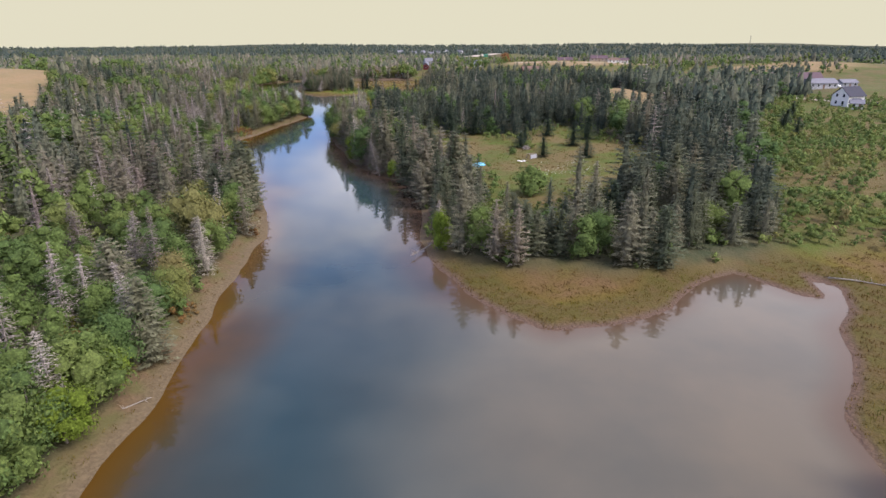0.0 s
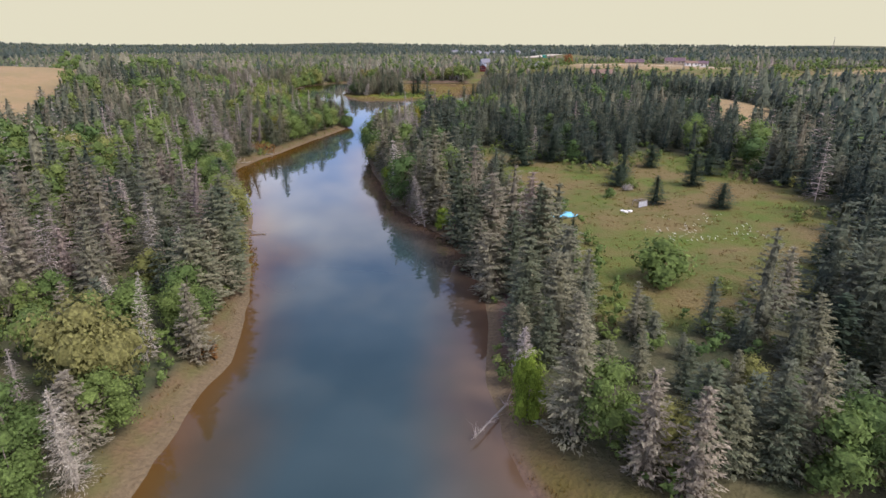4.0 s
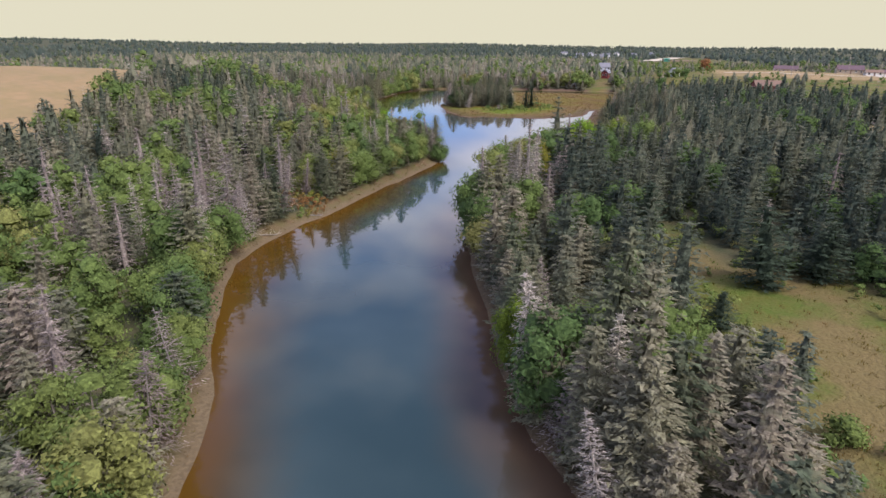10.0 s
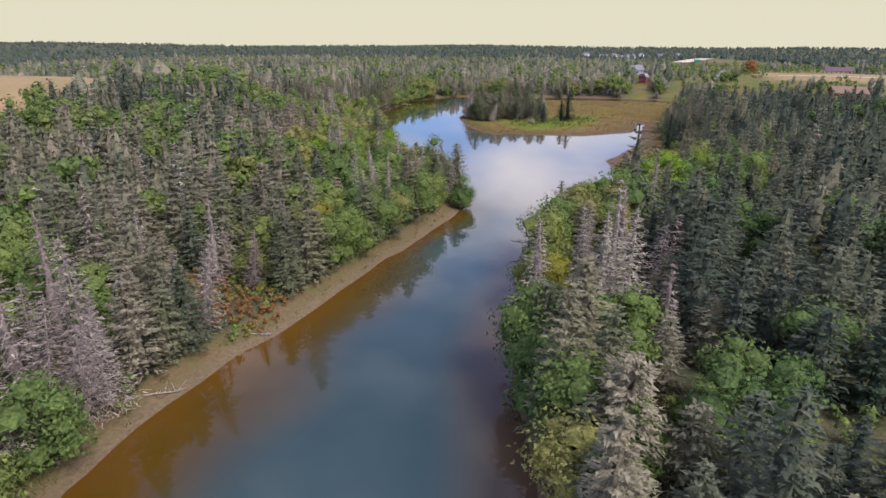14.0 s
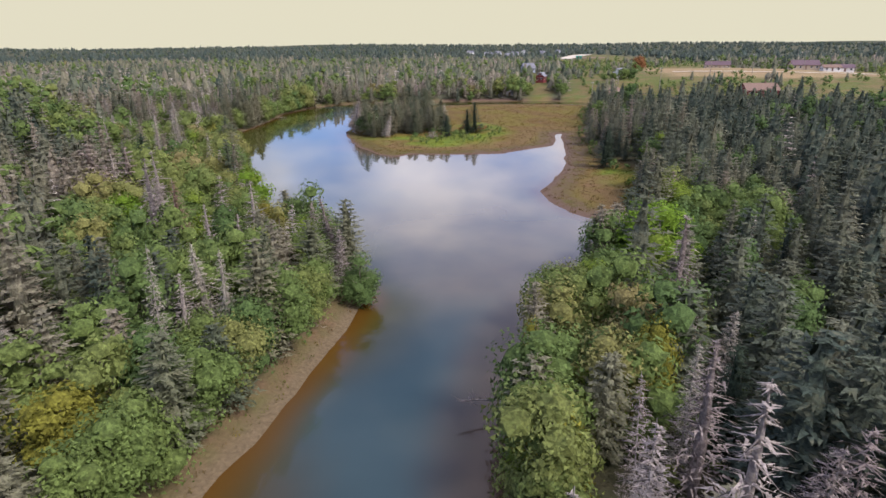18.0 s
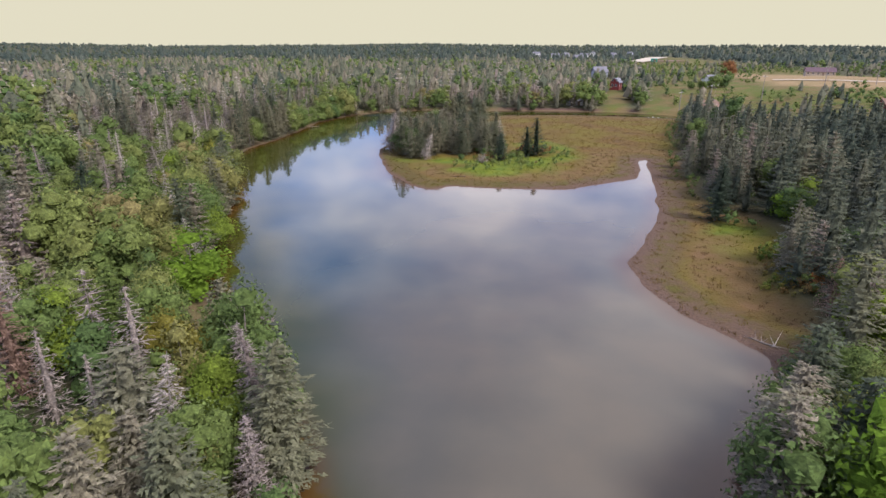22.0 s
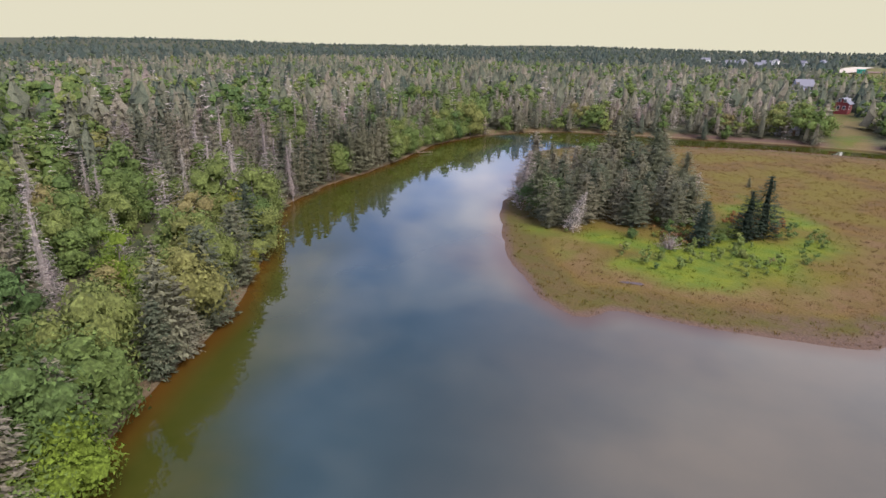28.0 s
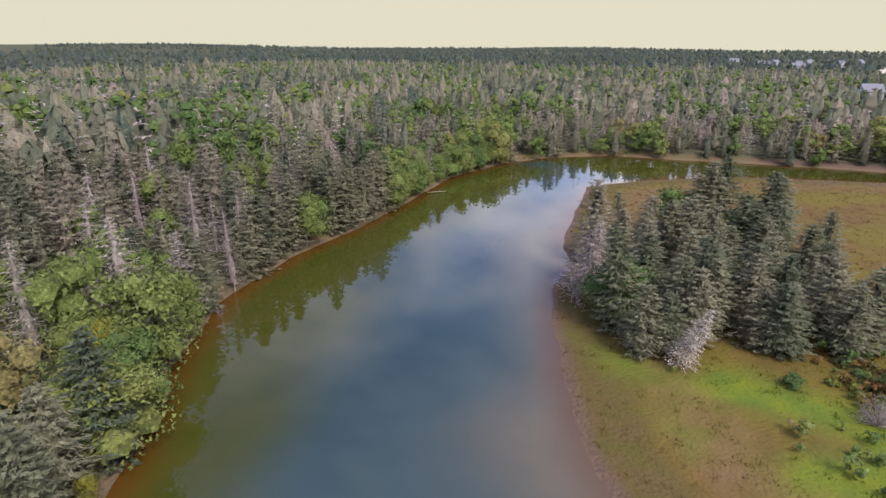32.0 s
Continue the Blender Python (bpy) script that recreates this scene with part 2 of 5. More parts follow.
def area(poly, x, y, soft=3.0):
    """1 well within a part of the plan, 0 well outside it."""
    x, y = np.asarray(x, float), np.asarray(y, float)
    d = edge_distance(poly, x, y) * np.where(inside(poly, x, y), 1, -1) + soft * 1.2 * (value_noise(x, y, 5 + soft, 3) - 0.5)
    return smooth(d, -soft, soft)


def shore(x, y):
    """Metres from the water's edge: above 0 on land, below 0 on the water; with the small nicks of the bank."""
    x, y = np.asarray(x, float), np.asarray(y, float)
    d = edge_distance(RIVER, x, y) * np.where(inside(RIVER, x, y), -1, 1)
    return d + (value_noise(x, y, 6.0, 5) - 0.5) * 0.9 + (value_noise(x, y, 2.6, 6) - 0.5) * 0.25


ISLE_MARSH = [(-110, 475), (-104, 395), (-84, 342), (-32, 342), (-14, 325), (-15, 362), (-10, 395), (0, 465), (20, 500), (-65, 497)]
EAST_MARSH = [(-38, 320), (-34, 292), (-18, 278), (-14, 296), (-13, 310), (-5, 316), (-8, 336), (-17, 352), (-16, 375), (-32, 374)]
SOUTH_MARSH = [(-8, 84), (-6, 60), (58, 18), (110, 8), (92, 68), (58, 80), (48, 77), (36, 75), (26, 73), (15, 71.5), (6, 74)]
ISLE_GROVE = [(-90, 385), (-84, 379), (-77, 379), (-70, 386), (-62, 388), (-59, 396), (-62, 412), (-66, 428), (-77, 431), (-88, 424), (-94, 404)]
ISLE_HEATH = [(-88, 377), (-75, 372), (-62, 366), (-48, 370), (-38, 388), (-46, 405), (-59, 405), (-66, 388), (-81, 379)]
LUSH = [(-91, 381), (-76, 367.5), (-61, 362), (-45, 366), (-35, 390), (-41, 408), (-52, 420), (-60, 380)]
LUSH_EAST = [(-14, 306), (-4, 314), (-8, 330), (-15, 336), (-18, 322)]
MEADOW = [(-12, 187), (-4, 201), (1, 184), (13, 182), (21, 172), (38, 196), (46, 180), (52, 150), (48, 120), (36, 106), (18, 99), (8, 97), (5.5, 106), (5.5, 120), (3, 138), (-4, 154), (-7, 166)]
SCRUB = [(48, 80), (56, 94), (64, 112), (71, 130), (90, 170), (117, 218), (150, 268), (190, 250), (280, 170), (280, 20), (70, 5), (58, 40), (54, 64)]
HILL_FIELD = [(222, 470), (300, 455), (352, 500), (330, 540), (240, 520)]
SMALL_FIELD = [(58, 296), (70, 230), (84, 222), (94, 262), (90, 300), (68, 340)]
HOUSE_FIELD = [(158, 214), (164, 262), (182, 300), (210, 370), (227, 500), (380, 560), (500, 420), (290, 215)]
STUBBLE = [(62, 562), (112, 528), (190, 552), (196, 640), (172, 780), (96, 800), (70, 700)]
NORTH_FIELD = [(-4, 600), (10, 645), (26, 850), (45, 1110), (110, 1420), (165, 1400), (200, 1110), (185, 790), (280, 700), (330, 560), (300, 440), (200, 405), (110, 400), (48, 418), (14, 440), (8, 500), (0, 560)]
WEST_FIELD = [(-128, 165), (-140, 205), (-180, 280), (-215, 340), (-300, 420), (-430, 340), (-340, 170), (-210, 120)]
YARD = [(-24, 508), (-13, 508), (-10, 545), (-9, 600), (-8, 690), (-9, 716), (-28, 716), (-29, 640), (-20, 600), (-22, 556)]
CREEK_FIELD = [(-6, 472), (-8, 515), (4, 545), (30, 580), (26, 530), (10, 492), (5, 450)]


def ground_height(x, y, d):
    x, y = np.asarray(x, float), np.asarray(y, float)
    marsh = np.maximum.reduce([area(ISLE_MARSH, x, y), area(EAST_MARSH, x, y), area(SOUTH_MARSH, x, y)])
    land = 0.17 * np.clip(d, 0, 2.6) + 1.2 * smooth(d, 1.8, 5.0) + 2.2 * smooth(d, 6, 60) + 0.5 * (value_noise(x, y, 14, 8) - 0.5) * smooth(d, 3, 9)
    low = 0.2 * np.clip(d, 0, 1.4) + 0.35 * smooth(d, 2, 20) + 0.16 * (value_noise(x, y, 3.1, 9) - 0.5) * smooth(d, 0.4, 3)
    h = land * (1 - marsh) + low * marsh
    inland = smooth(d, 3, 60)
    h = h + inland * 15.0 * np.exp(-(((x + 240) / 85) ** 2 + ((y - 285) / 120) ** 2))
    h = h + inland * 9.0 * np.exp(-(((x - 330) / 90) ** 2 + ((y - 520) / 100) ** 2))
    h = h + inland * 8.0 * np.exp(-(((x - 120) / 110) ** 2 + ((y - 590) / 120) ** 2)) + inland * 5.0 * np.exp(-(((x - 82) / 26) ** 2 + ((y - 278) / 50) ** 2))
    h = h + inland * 4.0 * np.exp(-(((x - 200) / 60) ** 2 + ((y - 290) / 60) ** 2))
    r = np.hypot(x + 30, y - 250)
    h = h + smooth(r, 350, 1500) * (value_noise(x, y, 520, 11) * 9 - 5) + smooth(r, 1500, 3000) * (value_noise(x, y, 900, 12) * 30 - 11)
    bed = np.maximum(d, -12) * 0.16
    return np.where(d > 0, h, bed), marsh


def spread(fine_from, fine_to, step, far, grow):
    v = list(np.arange(fine_from, fine_to + step, step))
    s = step
    while v[-1] < far:
        s = min(s * grow, 130)
        v.append(v[-1] + s)
    s = step
    while v[0] > -far:
        s = min(s * grow, 130)
        v.insert(0, v[0] - s)
    return np.array(v)


def sheet(name, xs, ys, z, attrs, keep=None):
    """A mesh over the crossings of xs and ys."""
    nx, ny = len(xs), len(ys)
    gx, gy = np.meshgrid(xs, ys)
    v = np.stack([gx.ravel(), gy.ravel(), z.ravel()], 1)
    i = (np.arange(ny - 1)[:, None] * nx + np.arange(nx - 1)[None]).ravel()
    f = np.stack([i, i + 1, i + nx + 1, i + nx], 1)
    if keep is not None:
        k = keep.ravel()
        f = f[k[f].any(1)]
        used = np.unique(f)
        back = np.zeros(len(v), np.int64)
        back[used] = np.arange(len(used))
        v, f = v[used], back[f]
        attrs = {key: a.ravel()[used] for key, a in attrs.items()}
    return raw_mesh(name, v, f, attrs)


def raw_mesh(name, v, f, attrs=None, shade=True, normals=None):
    me = bpy.data.meshes.new(name)
    n, k = len(f), f.shape[1]
    me.vertices.add(len(v)), me.loops.add(n * k), me.polygons.add(n)
    me.vertices.foreach_set("co", np.ascontiguousarray(v, np.float32).ravel())
    me.loops.foreach_set("vertex_index", np.ascontiguousarray(f, np.int32).ravel())
    me.polygons.foreach_set("loop_start", np.arange(0, n * k, k, dtype=np.int32))
    if shade:
        me.polygons.foreach_set("use_smooth", np.ones(n, bool))
    for key, a in (attrs or {}).items():
        me.attributes.new(key, "FLOAT", "POINT").data.foreach_set("value", np.ascontiguousarray(a, np.float32).ravel())
    me.update(calc_edges=True)
    if normals is not None:
        me.normals_split_custom_set_from_vertices(normals)
    return me


xs = spread(-160, 80, 1.8, 3300, 1.12)
ys = spread(-20, 525, 1.8, 3500, 1.12)
gx, gy = np.meshgrid(xs, ys)
gd = shore(gx, gy)
gz, g_marsh = ground_height(gx, gy, gd)
ground_attrs = {"marsh": g_marsh, "shore": np.clip(gd, -20, 40),
                "east": smooth(gx + 0.14 * gy, -6, 6) * smooth(gy, 85, 95), "lush": np.maximum(area(LUSH, gx, gy, 3), area(LUSH_EAST, gx, gy, 3)) * (0.1 + 0.9 * smooth(value_noise(gx, gy, 6, 91), 0.2, 0.75)),
                "meadow": np.maximum.reduce([area(MEADOW, gx, gy), area(CREEK_FIELD, gx, gy, 5), area(YARD, gx, gy, 4), area(NORTH_FIELD, gx, gy, 8), 0.8 * area(HOUSE_FIELD, gx, gy, 8), 0.9 * area(SCRUB, gx, gy, 5), area(ISLE_HEATH, gx, gy, 2)]),
                "field": np.maximum.reduce([area(p, gx, gy, 6) for p in (SMALL_FIELD, STUBBLE, HILL_FIELD, WEST_FIELD)])}
ground_mesh = sheet("ground", xs, ys, gz, ground_attrs)


def ground_material():
    m, n, l, b = material("ground_cover", 0.92, 0.15)
    fine, mid, wide = grain(n, l, 2.6, 0.3, 0.7, 4), grain(n, l, 0.35, 0.35, 0.65, 4), grain(n, l, 0.07, 0.4, 0.6, 3)
    # forest floor, its colour darkened to pass for shaded undergrowth between the trees
    floor = mix(n, l, mid, (0.045, 0.055, 0.028), (0.085, 0.078, 0.042))
    # dry strand: mud at the edge, straw-coloured grass above
    edge = attribute(n, "shore")

    def band(lo, hi):
        r = n.new("ShaderNodeMapRange")
        r.interpolation_type = "SMOOTHSTEP"
        r.inputs["From Min"].default_value, r.inputs["From Max"].default_value = lo, hi
        l.new(edge, r.inputs["Value"])
        return r.outputs[0]
    strand = mix(n, l, fine, (0.105, 0.07, 0.04), (0.15, 0.1, 0.056))
    strand = mix(n, l, mid, strand, (0.1, 0.09, 0.036))
    strand = mix(n, l, attribute(n, "east"), strand, (0.115, 0.072, 0.058))
    mud = mix(n, l, fine, (0.105, 0.078, 0.046), (0.15, 0.112, 0.066))
    strand = mix(n, l, band(0.6, 2.4), mud, strand)
    c = mix(n, l, band(2.6, 4.4), strand, floor)
    grass = mix(n, l, mid, (0.062, 0.09, 0.016), (0.105, 0.088, 0.03))
    grass = mix(n, l, wide, grass, mix(n, l, mid, (0.06, 0.105, 0.012), (0.085, 0.098, 0.016)))
    grass = mix(n, l, mix(n, l, fine, (0, 0, 0), (0.5, 0.5, 0.5)), grass, (0.125, 0.11, 0.04))
    patch = grain(n, l, 0.085, 0.46, 0.58, 5)
    grass = mix(n, l, mix(n, l, patch, (0, 0, 0), (0.8, 0.8, 0.8)), grass, mix(n, l, fine, (0.165, 0.12, 0.055), (0.118, 0.083, 0.036)))
    c = mix(n, l, attribute(n, "meadow"), c, grass)
    straw = mix(n, l, wide, (0.27, 0.185, 0.098), (0.23, 0.17, 0.083))
    straw = mix(n, l, mix(n, l, mid, (0, 0, 0), (0.6, 0.6, 0.6)), straw, (0.20, 0.155, 0.075))
    c = mix(n, l, attribute(n, "field"), c, straw)
    sedge = mix(n, l, mid, (0.13, 0.078, 0.02), (0.085, 0.05, 0.02))
    sedge = mix(n, l, wide, sedge, (0.115, 0.095, 0.014))
    sedge = mix(n, l, mix(n, l, fine, (0, 0, 0), (0.5, 0.5, 0.5)), sedge, (0.118, 0.08, 0.028))
    bare = mix(n, l, fine, (0.125, 0.08, 0.056), (0.09, 0.06, 0.043))
    pink = mix(n, l, mid, (0.14, 0.084, 0.044), (0.115, 0.08, 0.022))
    sedge = mix(n, l, mix(n, l, band(6.0, 8.5), (0, 0, 0), mix(n, l, band(12.0, 15.0), (0.75, 0.75, 0.75), (0, 0, 0))), sedge, pink)
    olive = mix(n, l, mid, (0.08, 0.068, 0.017), (0.096, 0.066, 0.025))
    sedge = mix(n, l, band(4.5, 7.0), olive, sedge)
    sedge = mix(n, l, mix(n, l, attribute(n, "east"), band(0.2, 1.6), mix(n, l, mid, band(0.8, 3.0), band(2.5, 8.0))), bare, sedge)
    green = mix(n, l, mid, (0.125, 0.15, 0.014), (0.08, 0.125, 0.016))
    sedge = mix(n, l, attribute(n, "lush"), sedge, green)
    c = mix(n, l, attribute(n, "marsh"), c, sedge)
    l.new(c, b.inputs["Base Color"])
    relief(n, l, b, fine, 0.8, 0.12)
    return m


ground_mesh.materials.append(ground_material())
tagged(new("ground", ground_mesh), "riverside land with dry strand, marsh grass, meadow and forest floor", "ground", kind="structure")

wx, wy = np.arange(-160, 80, 2.0), np.concatenate([np.arange(-300, -20, 14.0), np.arange(-20, 530, 2.0)])
hx, hy = np.meshgrid(wx, wy)
hd = shore(hx, hy)
COVE = [(-4, 66), (3, 42), (6, 10), (12, -40), (60, -40), (60, 90), (30, 78)]
EAST_SHOAL = [(-84, 358), (-72, 330), (-60, 290), (-52, 252), (-30, 250), (-12, 272), (-12, 390), (-62, 370)]
ISLE_SHOAL = [(-80, 348), (-89, 364), (-98, 390), (-108, 415), (-108, 450), (-66, 450), (-66, 348)]
# brown shallows by the west bank, widened upstream to hold painted tree reflections
WEST_SHOAL_REFLECTION = [(-29, 20), (-19.5, 30), (-21, 60), (-25, 75), (-26, 98), (-37, 128), (-52, 154), (-58, 180), (-57, 230), (-52, 252), (-60, 274), (-80, 298), (-101, 336), (-117, 382), (-116, 440), (-116, 469), (-150, 480), (-150, 0)]
EAST_MUD = [(-14, 62), (12, 60), (14, 140), (-18, 270), (-50, 272), (-47, 185), (-24, 120), (-12, 84)]
CREEK = [(-128, 478), (-100, 466), (-60, 480), (24, 482), (24, 514), (-128, 514)]
shallow = np.maximum.reduce([0.85 * area(COVE, hx, hy, 14), 0.7 * area(EAST_SHOAL, hx, hy, 14), 0.8 * area(ISLE_SHOAL, hx, hy, 7)])
water_mesh = sheet("water", wx, wy, np.zeros_like(hx), {"shallow": shallow, "shore": np.clip(-hd, -4, 30), "bed_and_reflection": np.maximum(area(WEST_SHOAL_REFLECTION, hx, hy, 6), area(CREEK, hx, hy, 5)), "upper": smooth(hy, 205, 275), "mud": area(EAST_MUD, hx, hy, 4)}, hd < 3.5)


def water_material():
    m, n, l, b = material("river_water", 0.015, 0.5)
    b.inputs["IOR"].default_value = 1.333
    r = n.new("ShaderNodeMapRange")
    r.interpolation_type = "SMOOTHSTEP"
    r.inputs["From Min"].default_value, r.inputs["From Max"].default_value = 4.0, -0.5
    l.new(attribute(n, "shore"), r.inputs["Value"])
    deep = mix(n, l, grain(n, l, 0.05, 0.35, 0.65, 3), (0.02, 0.039, 0.043), (0.034, 0.056, 0.06))
    silt = mix(n, l, grain(n, l, 0.09, 0.35, 0.65, 4), (0.132, 0.106, 0.072), (0.1, 0.086, 0.062))
    c = mix(n, l, attribute(n, "shallow"), deep, silt)
    murk = grain(n, l, 0.3, 0.3, 0.7, 4)
    # brown bottom downstream; upstream a dark olive that paints in the mirrored trees
    bed = mix(n, l, attribute(n, "upper"), mix(n, l, murk, (0.07, 0.036, 0.004), (0.056, 0.032, 0.004)), mix(n, l, murk, (0.034, 0.040, 0.006), (0.043, 0.044, 0.008)))
    wide = n.new("ShaderNodeMapRange")
    wide.interpolation_type = "SMOOTHSTEP"
    wide.inputs["From Min"].default_value, wide.inputs["From Max"].default_value = 9.0, 2.0
    wide.inputs["To Max"].default_value = 0.8
    l.new(attribute(n, "shore"), wide.inputs["Value"])
    c = mix(n, l, mix(n, l, 1.0, wide.outputs[0], attribute(n, "mud"), "MULTIPLY"), c, mix(n, l, murk, (0.07, 0.045, 0.03), (0.058, 0.042, 0.026)))
    c = mix(n, l, attribute(n, "bed_and_reflection"), c, bed)
    bank = mix(n, l, attribute(n, "bed_and_reflection"), (0.085, 0.052, 0.032), mix(n, l, attribute(n, "upper"), (0.082, 0.040, 0.006), (0.078, 0.034, 0.006)))
    c = mix(n, l, r.outputs[0], c, bank)
    l.new(c, b.inputs["Base Color"])
    ripple = grain(n, l, 0.9, 0.2, 0.8, 3, stretch=(1.0, 0.45, 1.0))
    relief(n, l, b, ripple, 0.02, 0.1)
    return m


water_mesh.materials.append(water_material())
tagged(new("water", water_mesh), "calm tidal river water, teal with brown shallows", "water", kind="structure")


# ---- plants ----
def girth(s, radius, power):
    """How far the boughs reach at that share of the height."""
    return radius * (1 - s) ** power * (min(1.0, 0.72 + 1.4 * s) if s < 0.2 else 1.0)


def inner_boughs(rng, height, radius, base, power, rings, sides, fill):
    """The close inner boughs of a spruce: one ragged, lumpy cone."""
    v, f = [], []
    lobe, at = rng.choice((3, 4, 5)), rng.random() * 6.28
    for i in range(rings):
        s = base + (0.93 - base) * i / (rings - 1)
        r = girth(s, radius, power) * fill
        for q in range(sides):
            a = 6.283 * (q + 0.5 * (i % 2)) / sides
            w = r * rng.uniform(0.55, 1.35) * (1 + 0.2 * math.sin(lobe * a + at + s * 5))
            v.append((math.cos(a) * w, math.sin(a) * w, height * (s + rng.uniform(-0.45, 0.45) / rings)))
    for i in range(rings - 1):
        for k in range(sides):
            p, q = i * sides + k, i * sides + (k + 1) % sides
            f += [(p, q, q + sides), (p, q + sides, p + sides)]
    v.append((0, 0, height * 0.99))
    for k in range(sides):
        f.append(((rings - 1) * sides + k, (rings - 1) * sides + (k + 1) % sides, len(v) - 1))
    return v, f


def spruce_parts(rng, height, radius, whorls, per, tufts, base=0.05, size=0.2, power=0.72, thin=0.3, fill=0.5, rings=9, sides=8, leader=True):
    """One spruce: close inner boughs, and round them whorls of drooping boughs, each a loose row of fine ragged tufts."""
    v, f = inner_boughs(rng, height, radius, base, power, rings, sides, fill) if fill else ([], [])

    def tuft(c, out, length, width):
        u = Vector((out.x + rng.uniform(-0.7, 0.7), out.y + rng.uniform(-0.7, 0.7), rng.uniform(-0.4, 0.2)))
        u.normalize()
        w = u.cross(Vector((rng.uniform(-0.4, 0.4), rng.uniform(-0.4, 0.4), 1.0))).normalized() * width
        b = len(v)
        back = c - u * length * 0.45
        v.extend([tuple(back + w), tuple(back - w), tuple(c + u * length * 0.65)])
        f.append((b, b + 1, b + 2))
    for i in range(whorls):
        s = base + (0.97 - base) * (i / (whorls - 1)) ** 0.95
        reach = girth(s, radius, power) * rng.uniform(0.8, 1.14) + 0.12
        n = max(3, int(round(per * (0.45 + 0.65 * (1 - s)))))
        turn = rng.random() * 6.28
        for k in range(n):
            a = turn + 6.283 * (k + rng.uniform(-0.4, 0.4)) / n
            out = Vector((math.cos(a), math.sin(a), 0))
            length = reach * rng.uniform(0.62, 1.16)
            droop = rng.uniform(0.05, 0.45) * (1.1 - s)
            z0 = s * height + rng.uniform(-0.14, 0.14)
            m = max(2, int(round(tufts * (0.4 + 0.6 * length / radius))))
            for q in range(m):
                u = 0.36 + 0.64 * (q + rng.random()) / m
                side = rng.uniform(-0.38, 0.38) * length * (1.2 - u)
                c = out * (length * u) + Vector((-out.y * side, out.x * side, z0 - droop * length * u + 0.2 * length * u * u - abs(side) * 0.25))
                k2 = size * rng.uniform(0.7, 1.4)
                tuft(c, out, k2 * 1.9, k2 * thin)
    if leader:
        b = len(v)
        v += [(0.09, 0, height * 0.9), (-0.05, 0.07, height * 0.9), (-0.05, -0.07, height * 0.9), (0, 0, height * 1.03)]
        f += [(b, b + 1, b + 3), (b + 1, b + 2, b + 3), (b + 2, b, b + 3)]
    return np.array(v), np.array(f)


def pole(points, radii, sides=5):
    """A tapered limb along points."""
    v, f = [], []
    for (x, y, z), r in zip(points, radii):
        for k in range(sides):
            a = 6.283 * k / sides
            v.append((x + r * math.cos(a), y + r * math.sin(a), z))
    for i in range(len(points) - 1):
        for k in range(sides):
            p, q = i * sides + k, i * sides + (k + 1) % sides
            f += [(p, q, q + sides), (p, q + sides, p + sides)]
    return np.array(v), np.array(f)


def ball(rng, c, r, flat=0.85, fine=2):
    """A lumpy clump of close leaves."""
    bm = bmesh.new()
    bmesh.ops.create_icosphere(bm, subdivisions=fine, radius=1.0)
    v = np.array([p.co for p in bm.verts]) * np.array([[rng.uniform(0.8, 1.14)] for p in bm.verts])
    f = np.array([[p.index for p in q.verts] for q in bm.faces])
    bm.free()
    return v * np.array([r, r, r * flat]) + np.array(c), f


def crowned(vf, height, middle=0.3, up=0.65, rough=0.75):
    """Leaves of a crown, loose and turned outwards, with the light falling on them as on a round soft mass."""
    v, f = vf[:2]
    p = v[f]
    c = p.mean(1)
    out = np.stack([c[:, 0], c[:, 1], (c[:, 2] - height * middle) * 0.5], 1)
    out /= np.linalg.norm(out, axis=1)[:, None] + 1e-6
    if len(vf) > 2:
        out = out * 0.45 + vf[2] * 0.75
    flat = np.cross(p[:, 1] - p[:, 0], p[:, 2] - p[:, 0])
    flat /= np.linalg.norm(flat, axis=1)[:, None] + 1e-9
    out[:, 2] += up
    flip = (flat * out).sum(1) < 0
    p[flip] = p[flip][:, ::-1]
    flat[flip] *= -1
    n = out + flat * rough
    n /= np.linalg.norm(n, axis=1)[:, None]
    return p.reshape(-1, 3), np.arange(len(f) * 3).reshape(-1, 3), np.repeat(n, 3, axis=0)


def joined(pieces):
    vs, fs, n = [], [], 0
    for v, f in pieces:
        vs.append(v), fs.append(f + n)
        n += len(v)
    return np.concatenate(vs), np.concatenate(fs)


def twig(p, o, r):
    """A thin three-sided stick from p to o."""
    d = Vector(o) - Vector(p)
    u = d.orthogonal().normalized() * r
    w = d.cross(u).normalized() * r
    ring = [Vector(p) + u, Vector(p) - 0.5 * u + 0.87 * w, Vector(p) - 0.5 * u - 0.87 * w]
    return np.array([*(tuple(c) for c in ring), tuple(o)]), np.array([(0, 1, 3), (1, 2, 3), (2, 0, 3)])


